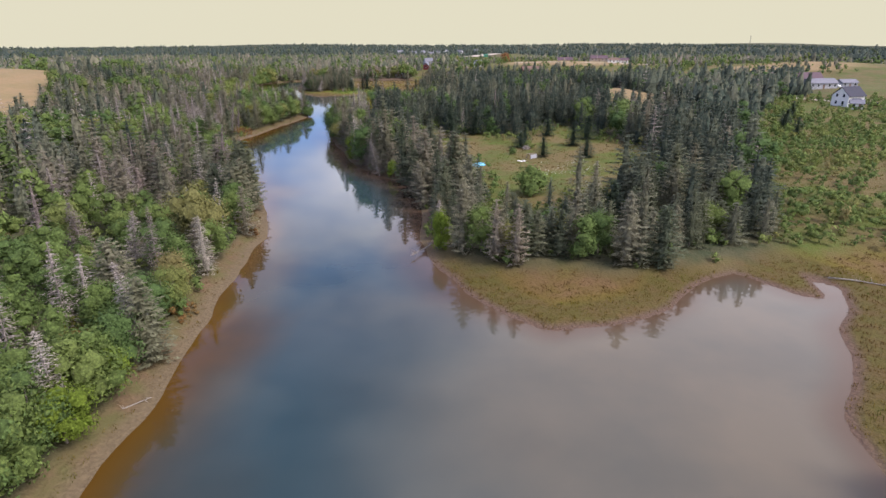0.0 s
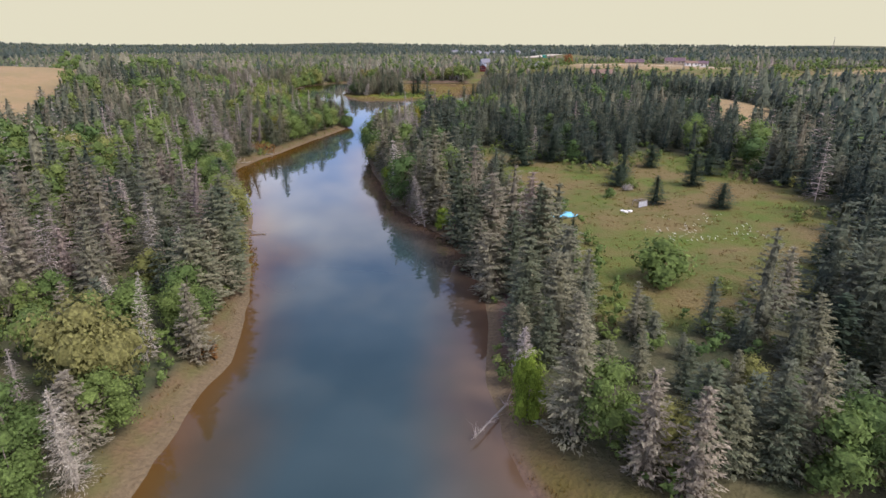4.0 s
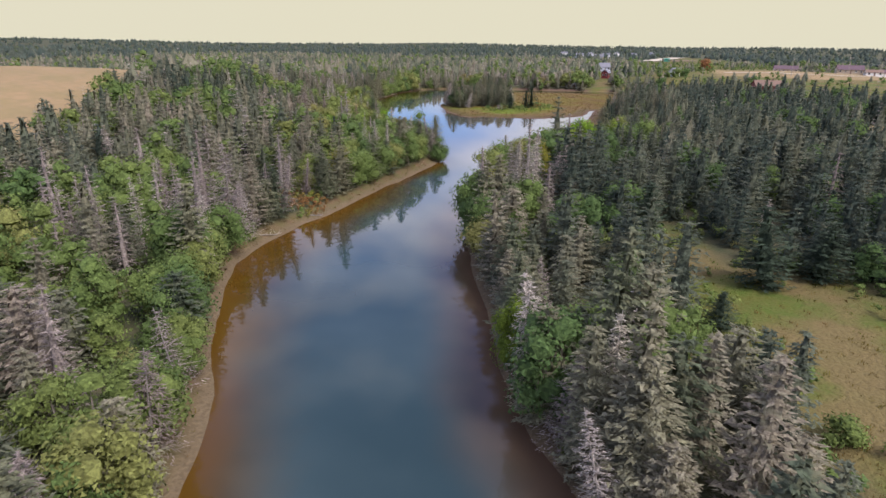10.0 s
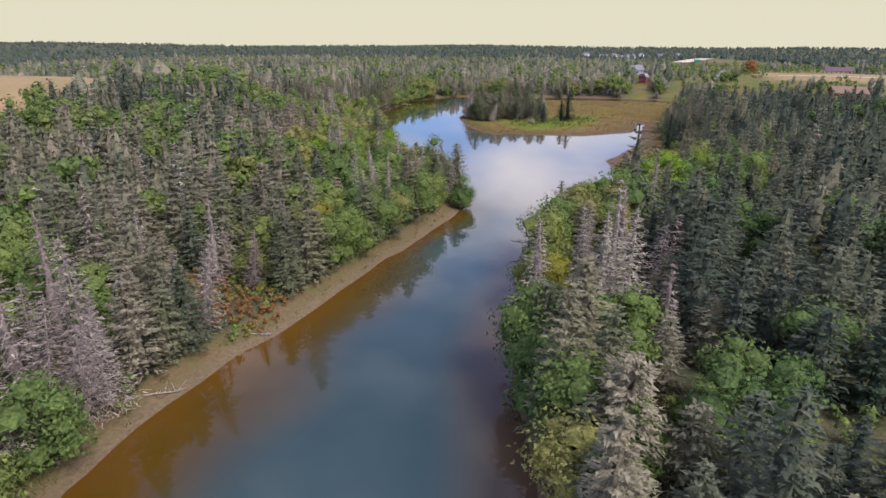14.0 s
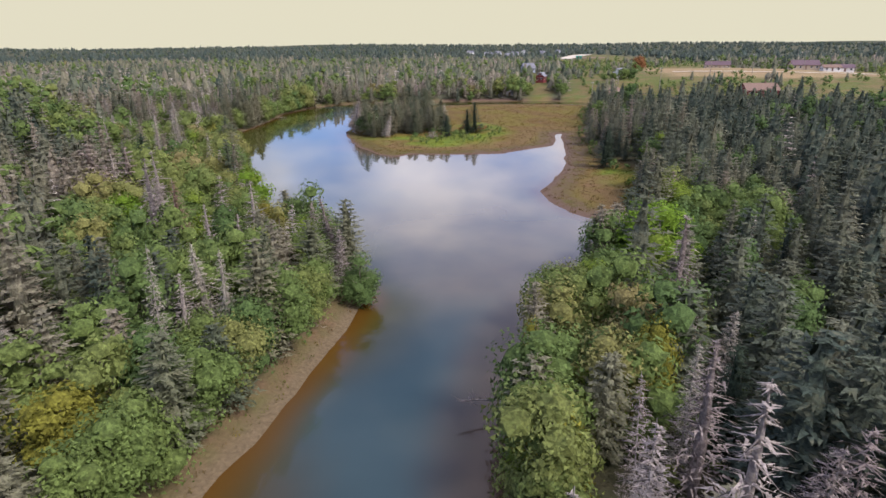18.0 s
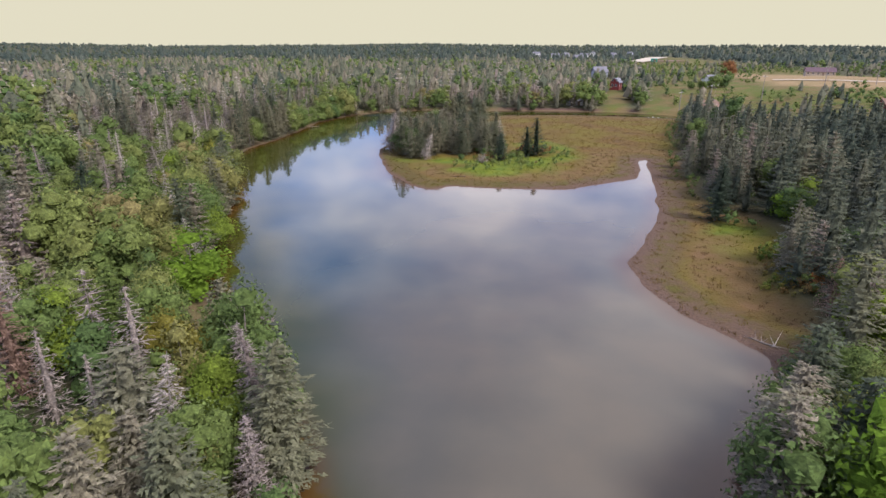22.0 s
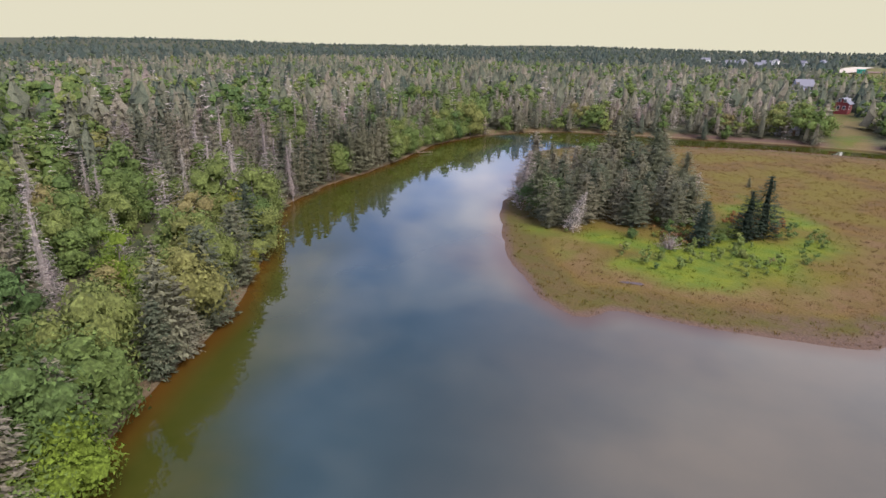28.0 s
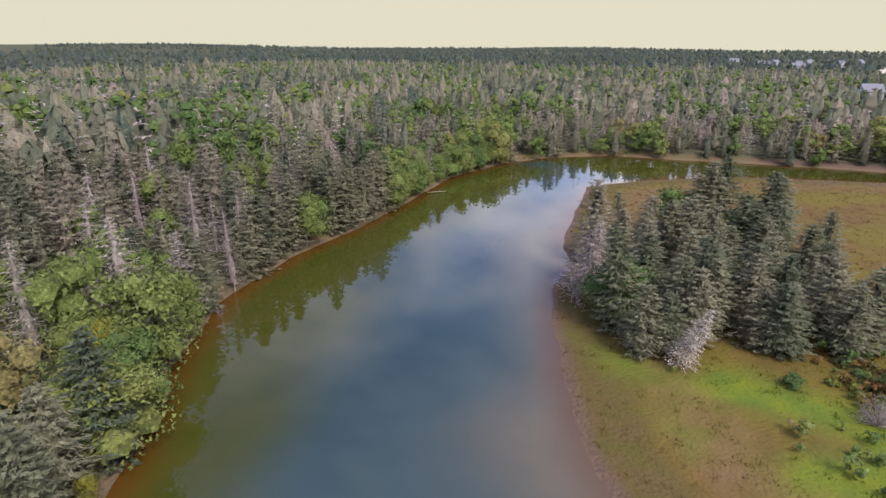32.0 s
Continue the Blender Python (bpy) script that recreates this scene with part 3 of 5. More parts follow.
def dead_parts(rng, height, radius, whorls, per, twigs):
    """Bare limbs of a dead spruce."""
    out = []
    for i in range(whorls):
        s = 0.12 + 0.85 * i / (whorls - 1)
        reach = radius * (1 - s) ** 0.6 * rng.uniform(0.55, 1.15) + 0.15
        turn = rng.random() * 6.28
        for k in range(per):
            if rng.random() < 0.12:
                continue
            a = turn + 6.283 * (k + rng.uniform(-0.35, 0.35)) / per
            length = reach * rng.uniform(0.5, 1.15)
            p = (0, 0, s * height)
            o = (math.cos(a) * length, math.sin(a) * length, s * height + length * rng.uniform(-0.4, 0.15))
            out.append(twig(p, o, 0.035 + 0.012 * length))
            for _ in range(twigs):
                u = rng.uniform(0.3, 0.95)
                q = tuple(p[j] + (o[j] - p[j]) * u for j in range(3))
                b = a + rng.choice((-1, 1)) * rng.uniform(0.5, 1.1)
                t = length * rng.uniform(0.25, 0.5)
                out.append(twig(q, (q[0] + math.cos(b) * t, q[1] + math.sin(b) * t, q[2] - t * rng.uniform(-0.1, 0.5)), 0.022))
    return joined(out)


def leafy_parts(rng, height, radius, count, size, base=0.25, lobes=9, fine=2):
    """A broad crown of many leaf clumps round uneven lobes."""
    mids = []
    for i in range(lobes):
        a, r = 6.283 * i / lobes + rng.uniform(-0.5, 0.5), radius * rng.uniform(0.25, 0.62)
        mids.append((math.cos(a) * r, math.sin(a) * r, height * rng.uniform(base + 0.1, 0.74), radius * rng.uniform(0.34, 0.55)))
    mids.append((0, 0, height * 0.8, radius * 0.45))
    v, f, ds = [], [], []
    if fine:
        for cx, cy, cz, cr in mids:
            bv, bf = ball(rng, (cx, cy, cz), cr * 0.62, 0.85, fine)
            mid = bv[bf].mean(1) - np.array([cx, cy, cz])
            ds += list(mid / np.linalg.norm(mid, axis=1)[:, None])
            f += [tuple(q) for q in bf + len(v)]
            v += [tuple(q) for q in bv]
    for i in range(count):
        cx, cy, cz, cr = mids[i % len(mids)]
        d = Vector((rng.gauss(0, 1), rng.gauss(0, 1), rng.gauss(0.25, 1))).normalized()
        k = cr * rng.uniform(0.7, 1.2)
        c = Vector((cx, cy, cz)) + Vector((d.x * k, d.y * k, d.z * k * 0.85))
        c.z = max(c.z, height * base * rng.uniform(0.5, 1.0))
        n = (d + Vector((rng.uniform(-0.8, 0.8), rng.uniform(-0.8, 0.8), rng.uniform(-0.2, 0.9)))).normalized()
        u = n.orthogonal().normalized()
        w = n.cross(u)
        t = rng.random() * 6.28
        u, w = u * math.cos(t) + w * math.sin(t), w * math.cos(t) - u * math.sin(t)
        s = size * rng.uniform(0.6, 1.35)
        b = len(v)
        v += [tuple(c - u * s), tuple(c + w * s * 0.9 - n * s * 0.2), tuple(c + u * s * rng.uniform(0.5, 1.0) - w * s * 0.5)]
        f.append((b, b + 1, b + 2))
        ds.append(np.array(d))
    return np.array(v), np.array(f), np.array(ds)


def limbs_parts(rng, height, radius, thick, count=5):
    out = [pole([(0, 0, -0.3), (rng.uniform(-0.1, 0.1), rng.uniform(-0.1, 0.1), height * 0.4), (0, 0, height * 0.78)], [thick, thick * 0.7, thick * 0.15])]
    for i in range(count):
        a = 6.283 * i / count + rng.uniform(-0.4, 0.4)
        z = height * rng.uniform(0.2, 0.45)
        r = radius * rng.uniform(0.5, 0.8)
        out.append(twig((0, 0, z), (math.cos(a) * r, math.sin(a) * r, z + height * rng.uniform(0.2, 0.4)), thick * 0.5))
    return joined(out)


TALL = {"spruce": [], "dead": [], "leafy": []}
rng = random.Random(7)


def soft_mesh(name, vf, mat):
    me = raw_mesh(name, vf[0], vf[1], None, len(vf) > 2, vf[2] if len(vf) > 2 else None)
    me.materials.append(MAT[mat])
    return me


# each kind: a few shapes of trunk and crown that the single trees share
SHAPES = {"spruce": [], "dead": [], "leafy": [], "bush": []}
FORMS = [(9.0, 2.6, 0.58), (8.2, 2.9, 0.5), (10.0, 2.8, 0.66), (7.8, 3.1, 0.55), (9.4, 2.5, 0.52), (7.2, 3.0, 0.42), (9.0, 3.1, 0.7), (8.4, 2.8, 0.48)]
for hgt, rad, power in FORMS:
    TALL["spruce"].append((hgt, rad * 0.95))
    SHAPES["spruce"].append((soft_mesh("trunk", pole([(0, 0, -0.4), (0.05, 0, hgt * 0.5), (0, 0, hgt * 0.98)], [0.17, 0.11, 0.02]), "bark"),
                             soft_mesh("crown", crowned(spruce_parts(rng, hgt, rad, 18, 13, 18, 0.05, 0.19, power, 0.46, 0.24, 9, 8), hgt), "spruce")))
for i in range(5):
    hgt, rad = (9.0, 8.2, 8.4, 9.6, 9.4)[i], (2.4, 2.9, 3.0, 2.5, 2.7)[i]
    TALL["dead"].append((hgt * 1.02, rad * 0.9))
    SHAPES["dead"].append((soft_mesh("trunk", pole([(0, 0, -0.4), (0.08, 0.05, hgt * 0.5), (0.1, 0, hgt * 1.02)], [0.13, 0.08, 0.02]), "grey_bark"),
                           soft_mesh("crown", joined([dead_parts(rng, hgt, rad, 16, 6, 4), spruce_parts(rng, hgt, rad * 0.92, 22, 9, 11, 0.1, 0.17, 0.8, 0.24, 0.24 if i % 2 else 0.0, 7, 7, False)]), "dead")))
for i in range(6):
    TALL["leafy"].append((7.4 - 0.3 * i, 2.8 + 0.12 * i))
    SHAPES["leafy"].append((soft_mesh("trunk", limbs_parts(rng, 7.0, 2.6, 0.16), "bark"),
                            soft_mesh("crown", crowned(leafy_parts(rng, 7.4 - 0.3 * i, 2.8 + 0.12 * i, 3300, 0.155, 0.08, 16, 1), 7.4), "leaf")))
for i in range(3):
    SHAPES["bush"].append((soft_mesh("trunk", limbs_parts(rng, 2.2, 1.3, 0.06), "bark"),
                           soft_mesh("crown", crowned(leafy_parts(rng, 2.6, 1.7, 900, 0.13, 0.08, 9, 1), 2.6, 0.2), "leaf")))

LABEL = {"spruce": ("spruce_tree", "grey-green spruce tree with drooping boughs", "tree", "spruces along the banks"),
         "dead": ("dead_spruce", "dead bare spruce with silvery grey twigs", "dead tree", "dead spruces along the banks"),
         "leafy": ("broadleaf_tree", "leafy green broad-crowned tree", "tree", "broadleaf trees along the banks"),
         "bush": ("bush", "low rounded green bush", "bush", "bushes on the banks")}


def single_tree(kind, x, y, z, scale=1.0, tall=1.0, shape=None, label="", name="", crown_mat=None, bark_mat=None):
    """One tree as a thing: an empty at its foot, with a trunk and a crown."""
    trunk, crown = SHAPES[kind][rng.randrange(len(SHAPES[kind])) if shape is None else shape]
    root = new(name or LABEL[kind][0])
    lean = 6.0 if kind == "dead" and not label else 2.0
    root.matrix_world = pose(x, y, z, rng.gauss(0, lean), rng.gauss(0, lean), rng.uniform(0, 360)) @ Matrix.Diagonal((scale, scale, scale * tall, 1))
    tagged(root, label or LABEL[kind][1], LABEL[kind][2], LABEL[kind][3])
    t, c = new("trunk", trunk), new("crown", crown)
    t.parent = c.parent = root
    if bark_mat:
        t.material_slots[0].link = "OBJECT"
        t.material_slots[0].material = bark_mat
    if crown_mat:
        c.material_slots[0].link = "OBJECT"
        c.material_slots[0].material = crown_mat
    return root


# ---- woods ----
def open_land(x, y, d, marsh):
    """1 where nothing tall grows."""
    o = np.maximum.reduce([area(MEADOW, x, y, 1.5), area(SCRUB, x, y, 2.5), area(CREEK_FIELD, x, y, 3), area(YARD, x, y, 2), area(HOUSE_FIELD, x, y, 3), area(NORTH_FIELD, x, y, 4),
                           area(WEST_FIELD, x, y, 2), area(SMALL_FIELD, x, y, 2), area(ISLE_HEATH, x, y, 1), marsh])
    return np.where(inside(ISLE_GROVE, x, y), 0.0, o)


def scatter(x0, x1, y0, y1, step, seed):
    g = np.random.default_rng(seed)
    xx, yy = np.meshgrid(np.arange(x0, x1, step), np.arange(y0, y1, step))
    xx = (xx + g.uniform(-0.46, 0.46, xx.shape) * step).ravel()
    yy = (yy + g.uniform(-0.46, 0.46, yy.shape) * step).ravel()
    return xx, yy, g


LEAFY_PATCHES = [[(-70, 0), (-22, 5), (-22, 66), (-26, 92), (-45, 100), (-75, 80)], [(-62, 226), (-54, 240), (-54, 258), (-66, 270), (-88, 264), (-84, 232)], [(-42, 138), (-60, 158), (-66, 172), (-78, 168), (-60, 140)], [(-68, 266), (-100, 312), (-115, 346), (-130, 364), (-158, 352), (-126, 308), (-88, 266)],
                 [(-46, 198), (-46, 250), (-34, 256), (-26, 246), (-32, 198)], [(-20, 276), (-6, 296), (6, 290), (0, 268), (-24, 256)]]
DEAD_PATCHES = [([(-94, 170), (-72, 170), (-70, 182), (-82, 194), (-100, 190)], 0.85), ([(-106, 188), (-92, 190), (-84, 200), (-92, 212), (-108, 206)], 0.4), ([(-112, 332), (-160, 340), (-205, 440), (-162, 505), (-140, 470), (-136, 392)], 0.2),
                ([(-32, 212), (-24, 212), (-22, 234), (-32, 236)], 0.5), ([(-140, 495), (-65, 510), (-44, 590), (-150, 590)], 0.22)]


def kinds(x, y, g):
    """0 spruce, 1 broadleaf, 2 dead."""
    leafy = 0.1 + 0.62 * smooth(value_noise(x, y, 17, 21), 0.56, 0.68)
    dead = 0.035 + 0.2 * smooth(value_noise(x, y, 21, 22), 0.6, 0.74)
    dead = np.where((x + 0.14 * y > 6) & (y > 85) & (y < 420), dead * 0.4, dead)
    leafy = np.where((x + 0.14 * y > 6) & (y > 85) & (y < 420), leafy * 0.35, leafy)
    for p in LEAFY_PATCHES:
        leafy = np.maximum(leafy, (0.82 if p[0][1] < 40 or p[0][1] == 266 else 0.66) * area(p, x, y, 4))
    for p, share in DEAD_PATCHES:
        dead = np.maximum(dead, share * area(p, x, y, 5))
    grove = inside(ISLE_GROVE, x, y)
    leafy, dead = np.where(grove, 0.03, leafy), np.where(grove, 0.03, dead)
    u = g.random(x.shape)
    return np.where(u < leafy, 1, np.where(u < leafy + dead, 2, 0))


def many(name, shapes, x, y, z, scale, tall, tint, turn, pick, mat, label, category):
    """A wood: one mesh in which every tree has its own place, turn, size and tone."""
    vs, fs, ts, ns, n = [], [], [], [], 0
    for k, shape in enumerate(shapes):
        v, f = shape[:2]
        s = np.where(pick == k)[0]
        if not len(s):
            continue
        c, q = np.cos(turn[s])[:, None], np.sin(turn[s])[:, None]
        px = (v[:, 0] * c - v[:, 1] * q) * scale[s][:, None] + x[s][:, None]
        py = (v[:, 0] * q + v[:, 1] * c) * scale[s][:, None] + y[s][:, None]
        pz = v[:, 2] * (scale[s] * tall[s])[:, None] + z[s][:, None]
        vs.append(np.stack([px, py, pz], -1).reshape(-1, 3))
        fs.append((f[None] + (n + np.arange(len(s)) * len(v))[:, None, None]).reshape(-1, 3))
        ts.append(np.repeat(tint[s], len(v)))
        if len(shape) > 2:
            m = shape[2]
            ns.append(np.stack([m[:, 0] * c - m[:, 1] * q, m[:, 0] * q + m[:, 1] * c, np.broadcast_to(m[:, 2], px.shape)], -1).reshape(-1, 3))
        n += len(s) * len(v)
    me = raw_mesh(name, np.concatenate(vs), np.concatenate(fs), {"tint": np.concatenate(ts)}, bool(ns), np.concatenate(ns) if ns else None)
    me.materials.append(MAT[mat])
    return tagged(new(name, me), label, category, kind="stuff")


def stature(x, y):
    """How tall the wood stands here, against its mean."""
    low = np.maximum(area(LOW_GROWTH, x, y, 3), 0)
    return (0.74 + 0.34 * value_noise(x, y, 24, 35) + 0.2 * value_noise(x, y, 8, 36)) * (1 - 0.45 * low) * (1 - 0.2 * area(POINT, x, y, 3)) * (1 - 0.2 * area(LEAFY_PATCHES[0], x, y, 4))


def wood_of(groups, x, y, z, k, g, size, shapes):
    for kind, name, mat, label in groups:
        s = k == kind
        n = int(s.sum())
        if n:
            east = smooth(x[s] + 0.14 * y[s], -2, 8) * (y[s] < 460)
            tint = value_noise(x[s], y[s], 26, 31) * 0.5 + g.normal(0.24, 0.2, n) + 0.1 - 0.2 * smooth(shore(x[s], y[s]), 22, 50) * (kind != 2) - 0.38 * east * smooth(shore(x[s], y[s]), 9, 18)
            many(name, shapes[kind], x[s], y[s], z[s], size * g.uniform(0.66, 1.22, n) * stature(x[s], y[s]), g.uniform(0.84, 1.18, n),
                 np.clip(tint, 0, 1), g.uniform(0, 6.28, n), g.integers(0, len(shapes[kind]), n), mat, label, "woods")


POINT = [(-4, 66), (20, 66), (56, 74), (56, 96), (-2, 92)]
LOW_GROWTH = [(7, 86), (14, 82), (22, 84), (24, 100), (12, 103), (6, 99)]
x, y, g = scatter(-175, 92, -12, 530, 4.3, 41)
d = shore(x, y)
z, marsh = ground_height(x, y, d)
need = np.where(x + 0.14 * y < 0, np.where(y < 140, 2.5, np.where(y < 200, 1.8, np.where(y < 258, 2.8, 0.3))), 0.4)
ok = (d > need) & (open_land(x, y, d, marsh) < 0.5) & (g.random(x.shape) < 0.97) & (value_noise(x, y, 10, 37) < 0.86)
x, y, z, d = x[ok], y[ok], z[ok], d[ok]
k = kinds(x, y, g)
# trees that stand out: kind, place, height of the top above the water, reach of the boughs, tone
MARKED = [
    ("dead", -32.8, 218.6, 11.8, 1.7, ""), ("dead", -28.9, 223.3, 12.7, 1.6, "pale"), ("dead", -30.8, 206.8, 14.3, 3.1, "pale"), ("dead", -28.2, 206.6, 15.2, 3.2, "pale"), ("dead", -33.4, 214.5, 12.6, 2.2, ""),
    ("dead", -70.2, 232.3, 14.7, 1.7, "pale"), ("dead", -66.2, 237.0, 12.9, 1.9, "pale"), ("dead", -85.9, 231.4, 11.5, 3.2, "pale"), ("dead", -81.1, 229.1, 8.5, 1.8, "pale"), ("dead", -72.7, 214.7, 9.8, 2.9, ""),
    ("spruce", -24.9, 225.8, 10.8, 2.0, "dark"), ("leafy", -29.2, 230.8, 10.5, 2.2, "yellow"), ("leafy", -36.3, 211.5, 8.0, 2.8, "yellow"), ("leafy", -37.6, 205.0, 6.0, 2.2, "lime"), ("leafy", -35.7, 199.0, 6.6, 2.3, "yellow"),
    ("dead", -15.0, 146.0, 11.9, 2.5, "pale"), ("dead", -21.3, 159.0, 10.9, 1.8, ""), ("leafy", -23.4, 155.5, 7.5, 2.6, "lime"), ("spruce", -18.2, 151.0, 9.5, 2.2, ""), ("leafy", -11.8, 133.5, 4.6, 1.6, "lime"),
    ("spruce", 3.3, 177.5, 12.5, 4.2, "dark"), ("spruce", -4.0, 165.0, 6.4, 2.0, "dark"), ("spruce", 10.0, 180.5, 10.5, 3.4, "dark"), ("spruce", -9.0, 196.5, 10.5, 3.2, "dark"),
    ("dead", -76.6, 180.3, 11.6, 2.3, ""), ("dead", -82.3, 179.0, 13.1, 2.4, ""), ("dead", -76.3, 167.4, 13.2, 2.2, "pale"), ("dead", -86.5, 183.0, 12.0, 2.4, "pale"), ("dead", -112.9, 202.7, 13.2, 2.4, ""),
    ("dead", -45.0, 105.8, 13.3, 2.1, "pale"), ("dead", -35.2, 86.7, 11.0, 1.5, "pale"), ("dead", -0.5, 113.3, 10.9, 2.0, ""), ("dead", 0.3, 104.5, 6.4, 1.0, "pale"), ("spruce", -6.5, 131.7, 9.7, 2.1, ""),
    ("spruce", 6.9, 117.6, 8.0, 1.5, "dark"), ("spruce", 3.0, 122.5, 8.8, 2.1, ""), ("spruce", 23.0, 162.4, 8.6, 2.6, "dark"), ("leafy", -4.6, 123.5, 6.0, 2.4, ""),
    ("dead", -30.5, 52.6, 11.0, 1.9, ""), ("dead", -31.2, 71.2, 9.5, 1.9, "pale"), ("dead", -51.6, 78.5, 9.6, 2.2, ""), ("dead", -35.8, 67.9, 11.6, 1.7, ""), ("leafy", -35.0, 80.3, 11.6, 4.4, "olive"),
    ("leafy", -36.5, 72.5, 9.0, 3.2, ""), ("spruce", -28.8, 50.0, 9.6, 2.9, ""), ("spruce", -38.0, 62.0, 9.2, 3.2, ""), ("spruce", -31.6, 89.0, 8.8, 2.2, ""),
    ("spruce", 27.3, 91.4, 9.2, 2.7, "dark"), ("spruce", 38.3, 113.9, 8.8, 2.6, "dark"), ("leafy", -0.3, 82.7, 6.8, 1.7, "lime"),
    ("dead", -100.5, 304.4, 12.4, 1.9, "pale"), ("dead", -89.6, 294.0, 8.6, 2.1, "pale"), ("spruce", -115.8, 305.5, 12.6, 2.5, "dark"), ("dead", -121.1, 304.6, 15.4, 1.8, ""), ("dead", -113.3, 307.6, 13.4, 1.9, ""),
    ("dead", -121.1, 320.8, 15.2, 2.0, ""), ("dead", -131.0, 373.6, 11.0, 2.2, ""), ("leafy", -102.0, 312.9, 11.2, 4.4, ""),
    ("leafy", -121.7, 350.6, 8.8, 2.0, "yellow"), ("leafy", -111.1, 341.0, 3.9, 0.9, "yellow"), ("dead", -132.2, 350.2, 14.0, 3.0, "pale"), ("dead", -138.5, 382.3, 10.2, 1.8, ""), ("leafy", -109.6, 333.0, 9.8, 3.6, ""),
    ("spruce", -85.3, 401.2, 10.0, 2.6, ""), ("spruce", -57.8, 384.6, 6.9, 2.1, "dark"), ("leafy", -74.3, 267.8, 9.2, 3.1, "amber"), ("spruce", -82.8, 270.9, 10.8, 3.1, "green"), ("dead", -84.5, 262.6, 13.2, 2.6, "rust"),
    ("spruce", -66.2, 246.3, 11.6, 2.3, ""), ("leafy", -21.5, 259.5, 12.6, 5.2, "oak"), ("leafy", -30.0, 251.5, 7.5, 3.0, "lime"), ("dead", -12.3, 294.5, 8.6, 2.2, "rust"), ("leafy", -3.4, 333.1, 7.1, 3.8, "oak"),
    ("leafy", -86.0, 288.0, 9.8, 5.3, "oak"), ("leafy", -67.5, 264.0, 7.6, 3.0, "lime"), ("leafy", -71.0, 221.0, 8.6, 3.9, "yellow"), ("leafy", -97.0, 269.0, 9.6, 3.9, "oak"), ("leafy", -107.0, 317.0, 9.4, 3.8, ""),
]
CLEAR = [(p[1], p[2], max(2.4, p[4] * 0.9)) for p in MARKED] + [(-24, 252, 3.0), (-17, 266, 3.5), (-76, 270.5, 3.0), (-51, 389, 5.0), (-79.5, 282, 4.0), (-83, 280, 3.5), (-78, 278, 3.0), (-70.5, 200.5, 5.5), (-39, 234.5, 3.2)]


def free(x, y):
    """True away from the places of the trees that stand out."""
    return np.min([np.hypot(x - p, y - q) - r for p, q, r in CLEAR], axis=0) > 0


s = free(x, y)
x, y, z, d, k, need = x[s], y[s], z[s], d[s], k[s], need[ok][s]
# a row of trees close along the water
def along(line, step, inset, seed):
    g2 = np.random.default_rng(seed)
    p = np.array(line, float)
    out = []
    for (x0, y0), (x1, y1) in zip(p[:-1], p[1:]):
        n = max(1, int(round(math.hypot(x1 - x0, y1 - y0) / step)))
        for j in range(n):
            t = (j + g2.uniform(-0.3, 0.3)) / n
            e = inset + abs(g2.normal(0, 0.7))
            k2 = math.hypot(x1 - x0, y1 - y0)
            out.append((x0 + (x1 - x0) * t - (y1 - y0) / k2 * e, y0 + (y1 - y0) * t + (x1 - x0) / k2 * e))
    return out


rows = along(WEST_BANK[2:8], 3.2, 4.0, 1) + along(WEST_BANK[7:14], 3.0, 2.2, 6) + along(WEST_BANK[13:18], 3.0, 3.6, 7) + along(WEST_BANK[17:] + UPPER_BANK[:2], 2.8, 0.5, 2) + along(UPPER_BANK[1:9], 3.0, 1.3, 3) + along(EAST_BANK[11:], 2.8, 1.7, 4) + along(SOUTH_BANK[:5], 2.9, 2.6, 5) + along([(3, 79), (14, 76), (24, 77), (34, 79), (46, 86)], 2.7, 0.0, 8) + along([(6, 88), (16, 85), (26, 87), (38, 92), (48, 104)], 3.2, 0.0, 9)
rx, ry = np.array([p[0] for p in rows]), np.array([p[1] for p in rows])
rd = shore(rx, ry)
rz = ground_height(rx, ry, rd)[0]
rk = kinds(rx, ry, g)
for i in range(len(rows)):
    if rd[i] > 0.25 and free(rx[i], ry[i]):
        single_tree(("spruce", "leafy", "dead")[int(rk[i])], rx[i], ry[i], rz[i], g.uniform(0.8, 1.2) * 1.1 * float(stature(rx[i:i + 1], ry[i:i + 1])[0]) * (1.2 if ry[i] > 258 and rk[i] == 1 else 1.08 if ry[i] > 258 else 1.0), g.uniform(0.9, 1.15))
# further trees near the water stand singly too
away = np.array([np.min((rx - px) ** 2 + (ry - py) ** 2) for px, py in zip(x, y)]) > 6.0
x, y, z, d, k = x[away], y[away], z[away], d[away], k[away]
need = need[away]
bank = (d < need + 6.5) & (y > 25) & (y < 445) & (x > -145) & (x < 40)
bank |= inside(ISLE_GROVE, x, y)
count = {0: 0, 1: 0, 2: 0}
taken = np.zeros(x.shape, bool)
order = np.argsort(d)
for i in order:
    kind = int(k[i])
    if bank[i] and count[kind] < (150, 110, 110)[kind]:
        count[kind] += 1
        taken[i] = True
        s = g.uniform(0.8, 1.25) * 1.12 * float(stature(x[i:i + 1], y[i:i + 1])[0]) * (1.1 if inside(ISLE_GROVE, x[i:i + 1], y[i:i + 1])[0] else 1.0)
        in_grove = inside(ISLE_GROVE, x[i:i + 1], y[i:i + 1])[0]
        single_tree(("spruce", "leafy", "dead")[kind], x[i], y[i], z[i], s * (0.92 if kind == 1 else 1.0), g.uniform(0.9, 1.12) * (0.92 if in_grove else 1.0), shape=int(g.choice((1, 3, 5, 7))) if in_grove and kind == 0 else None)
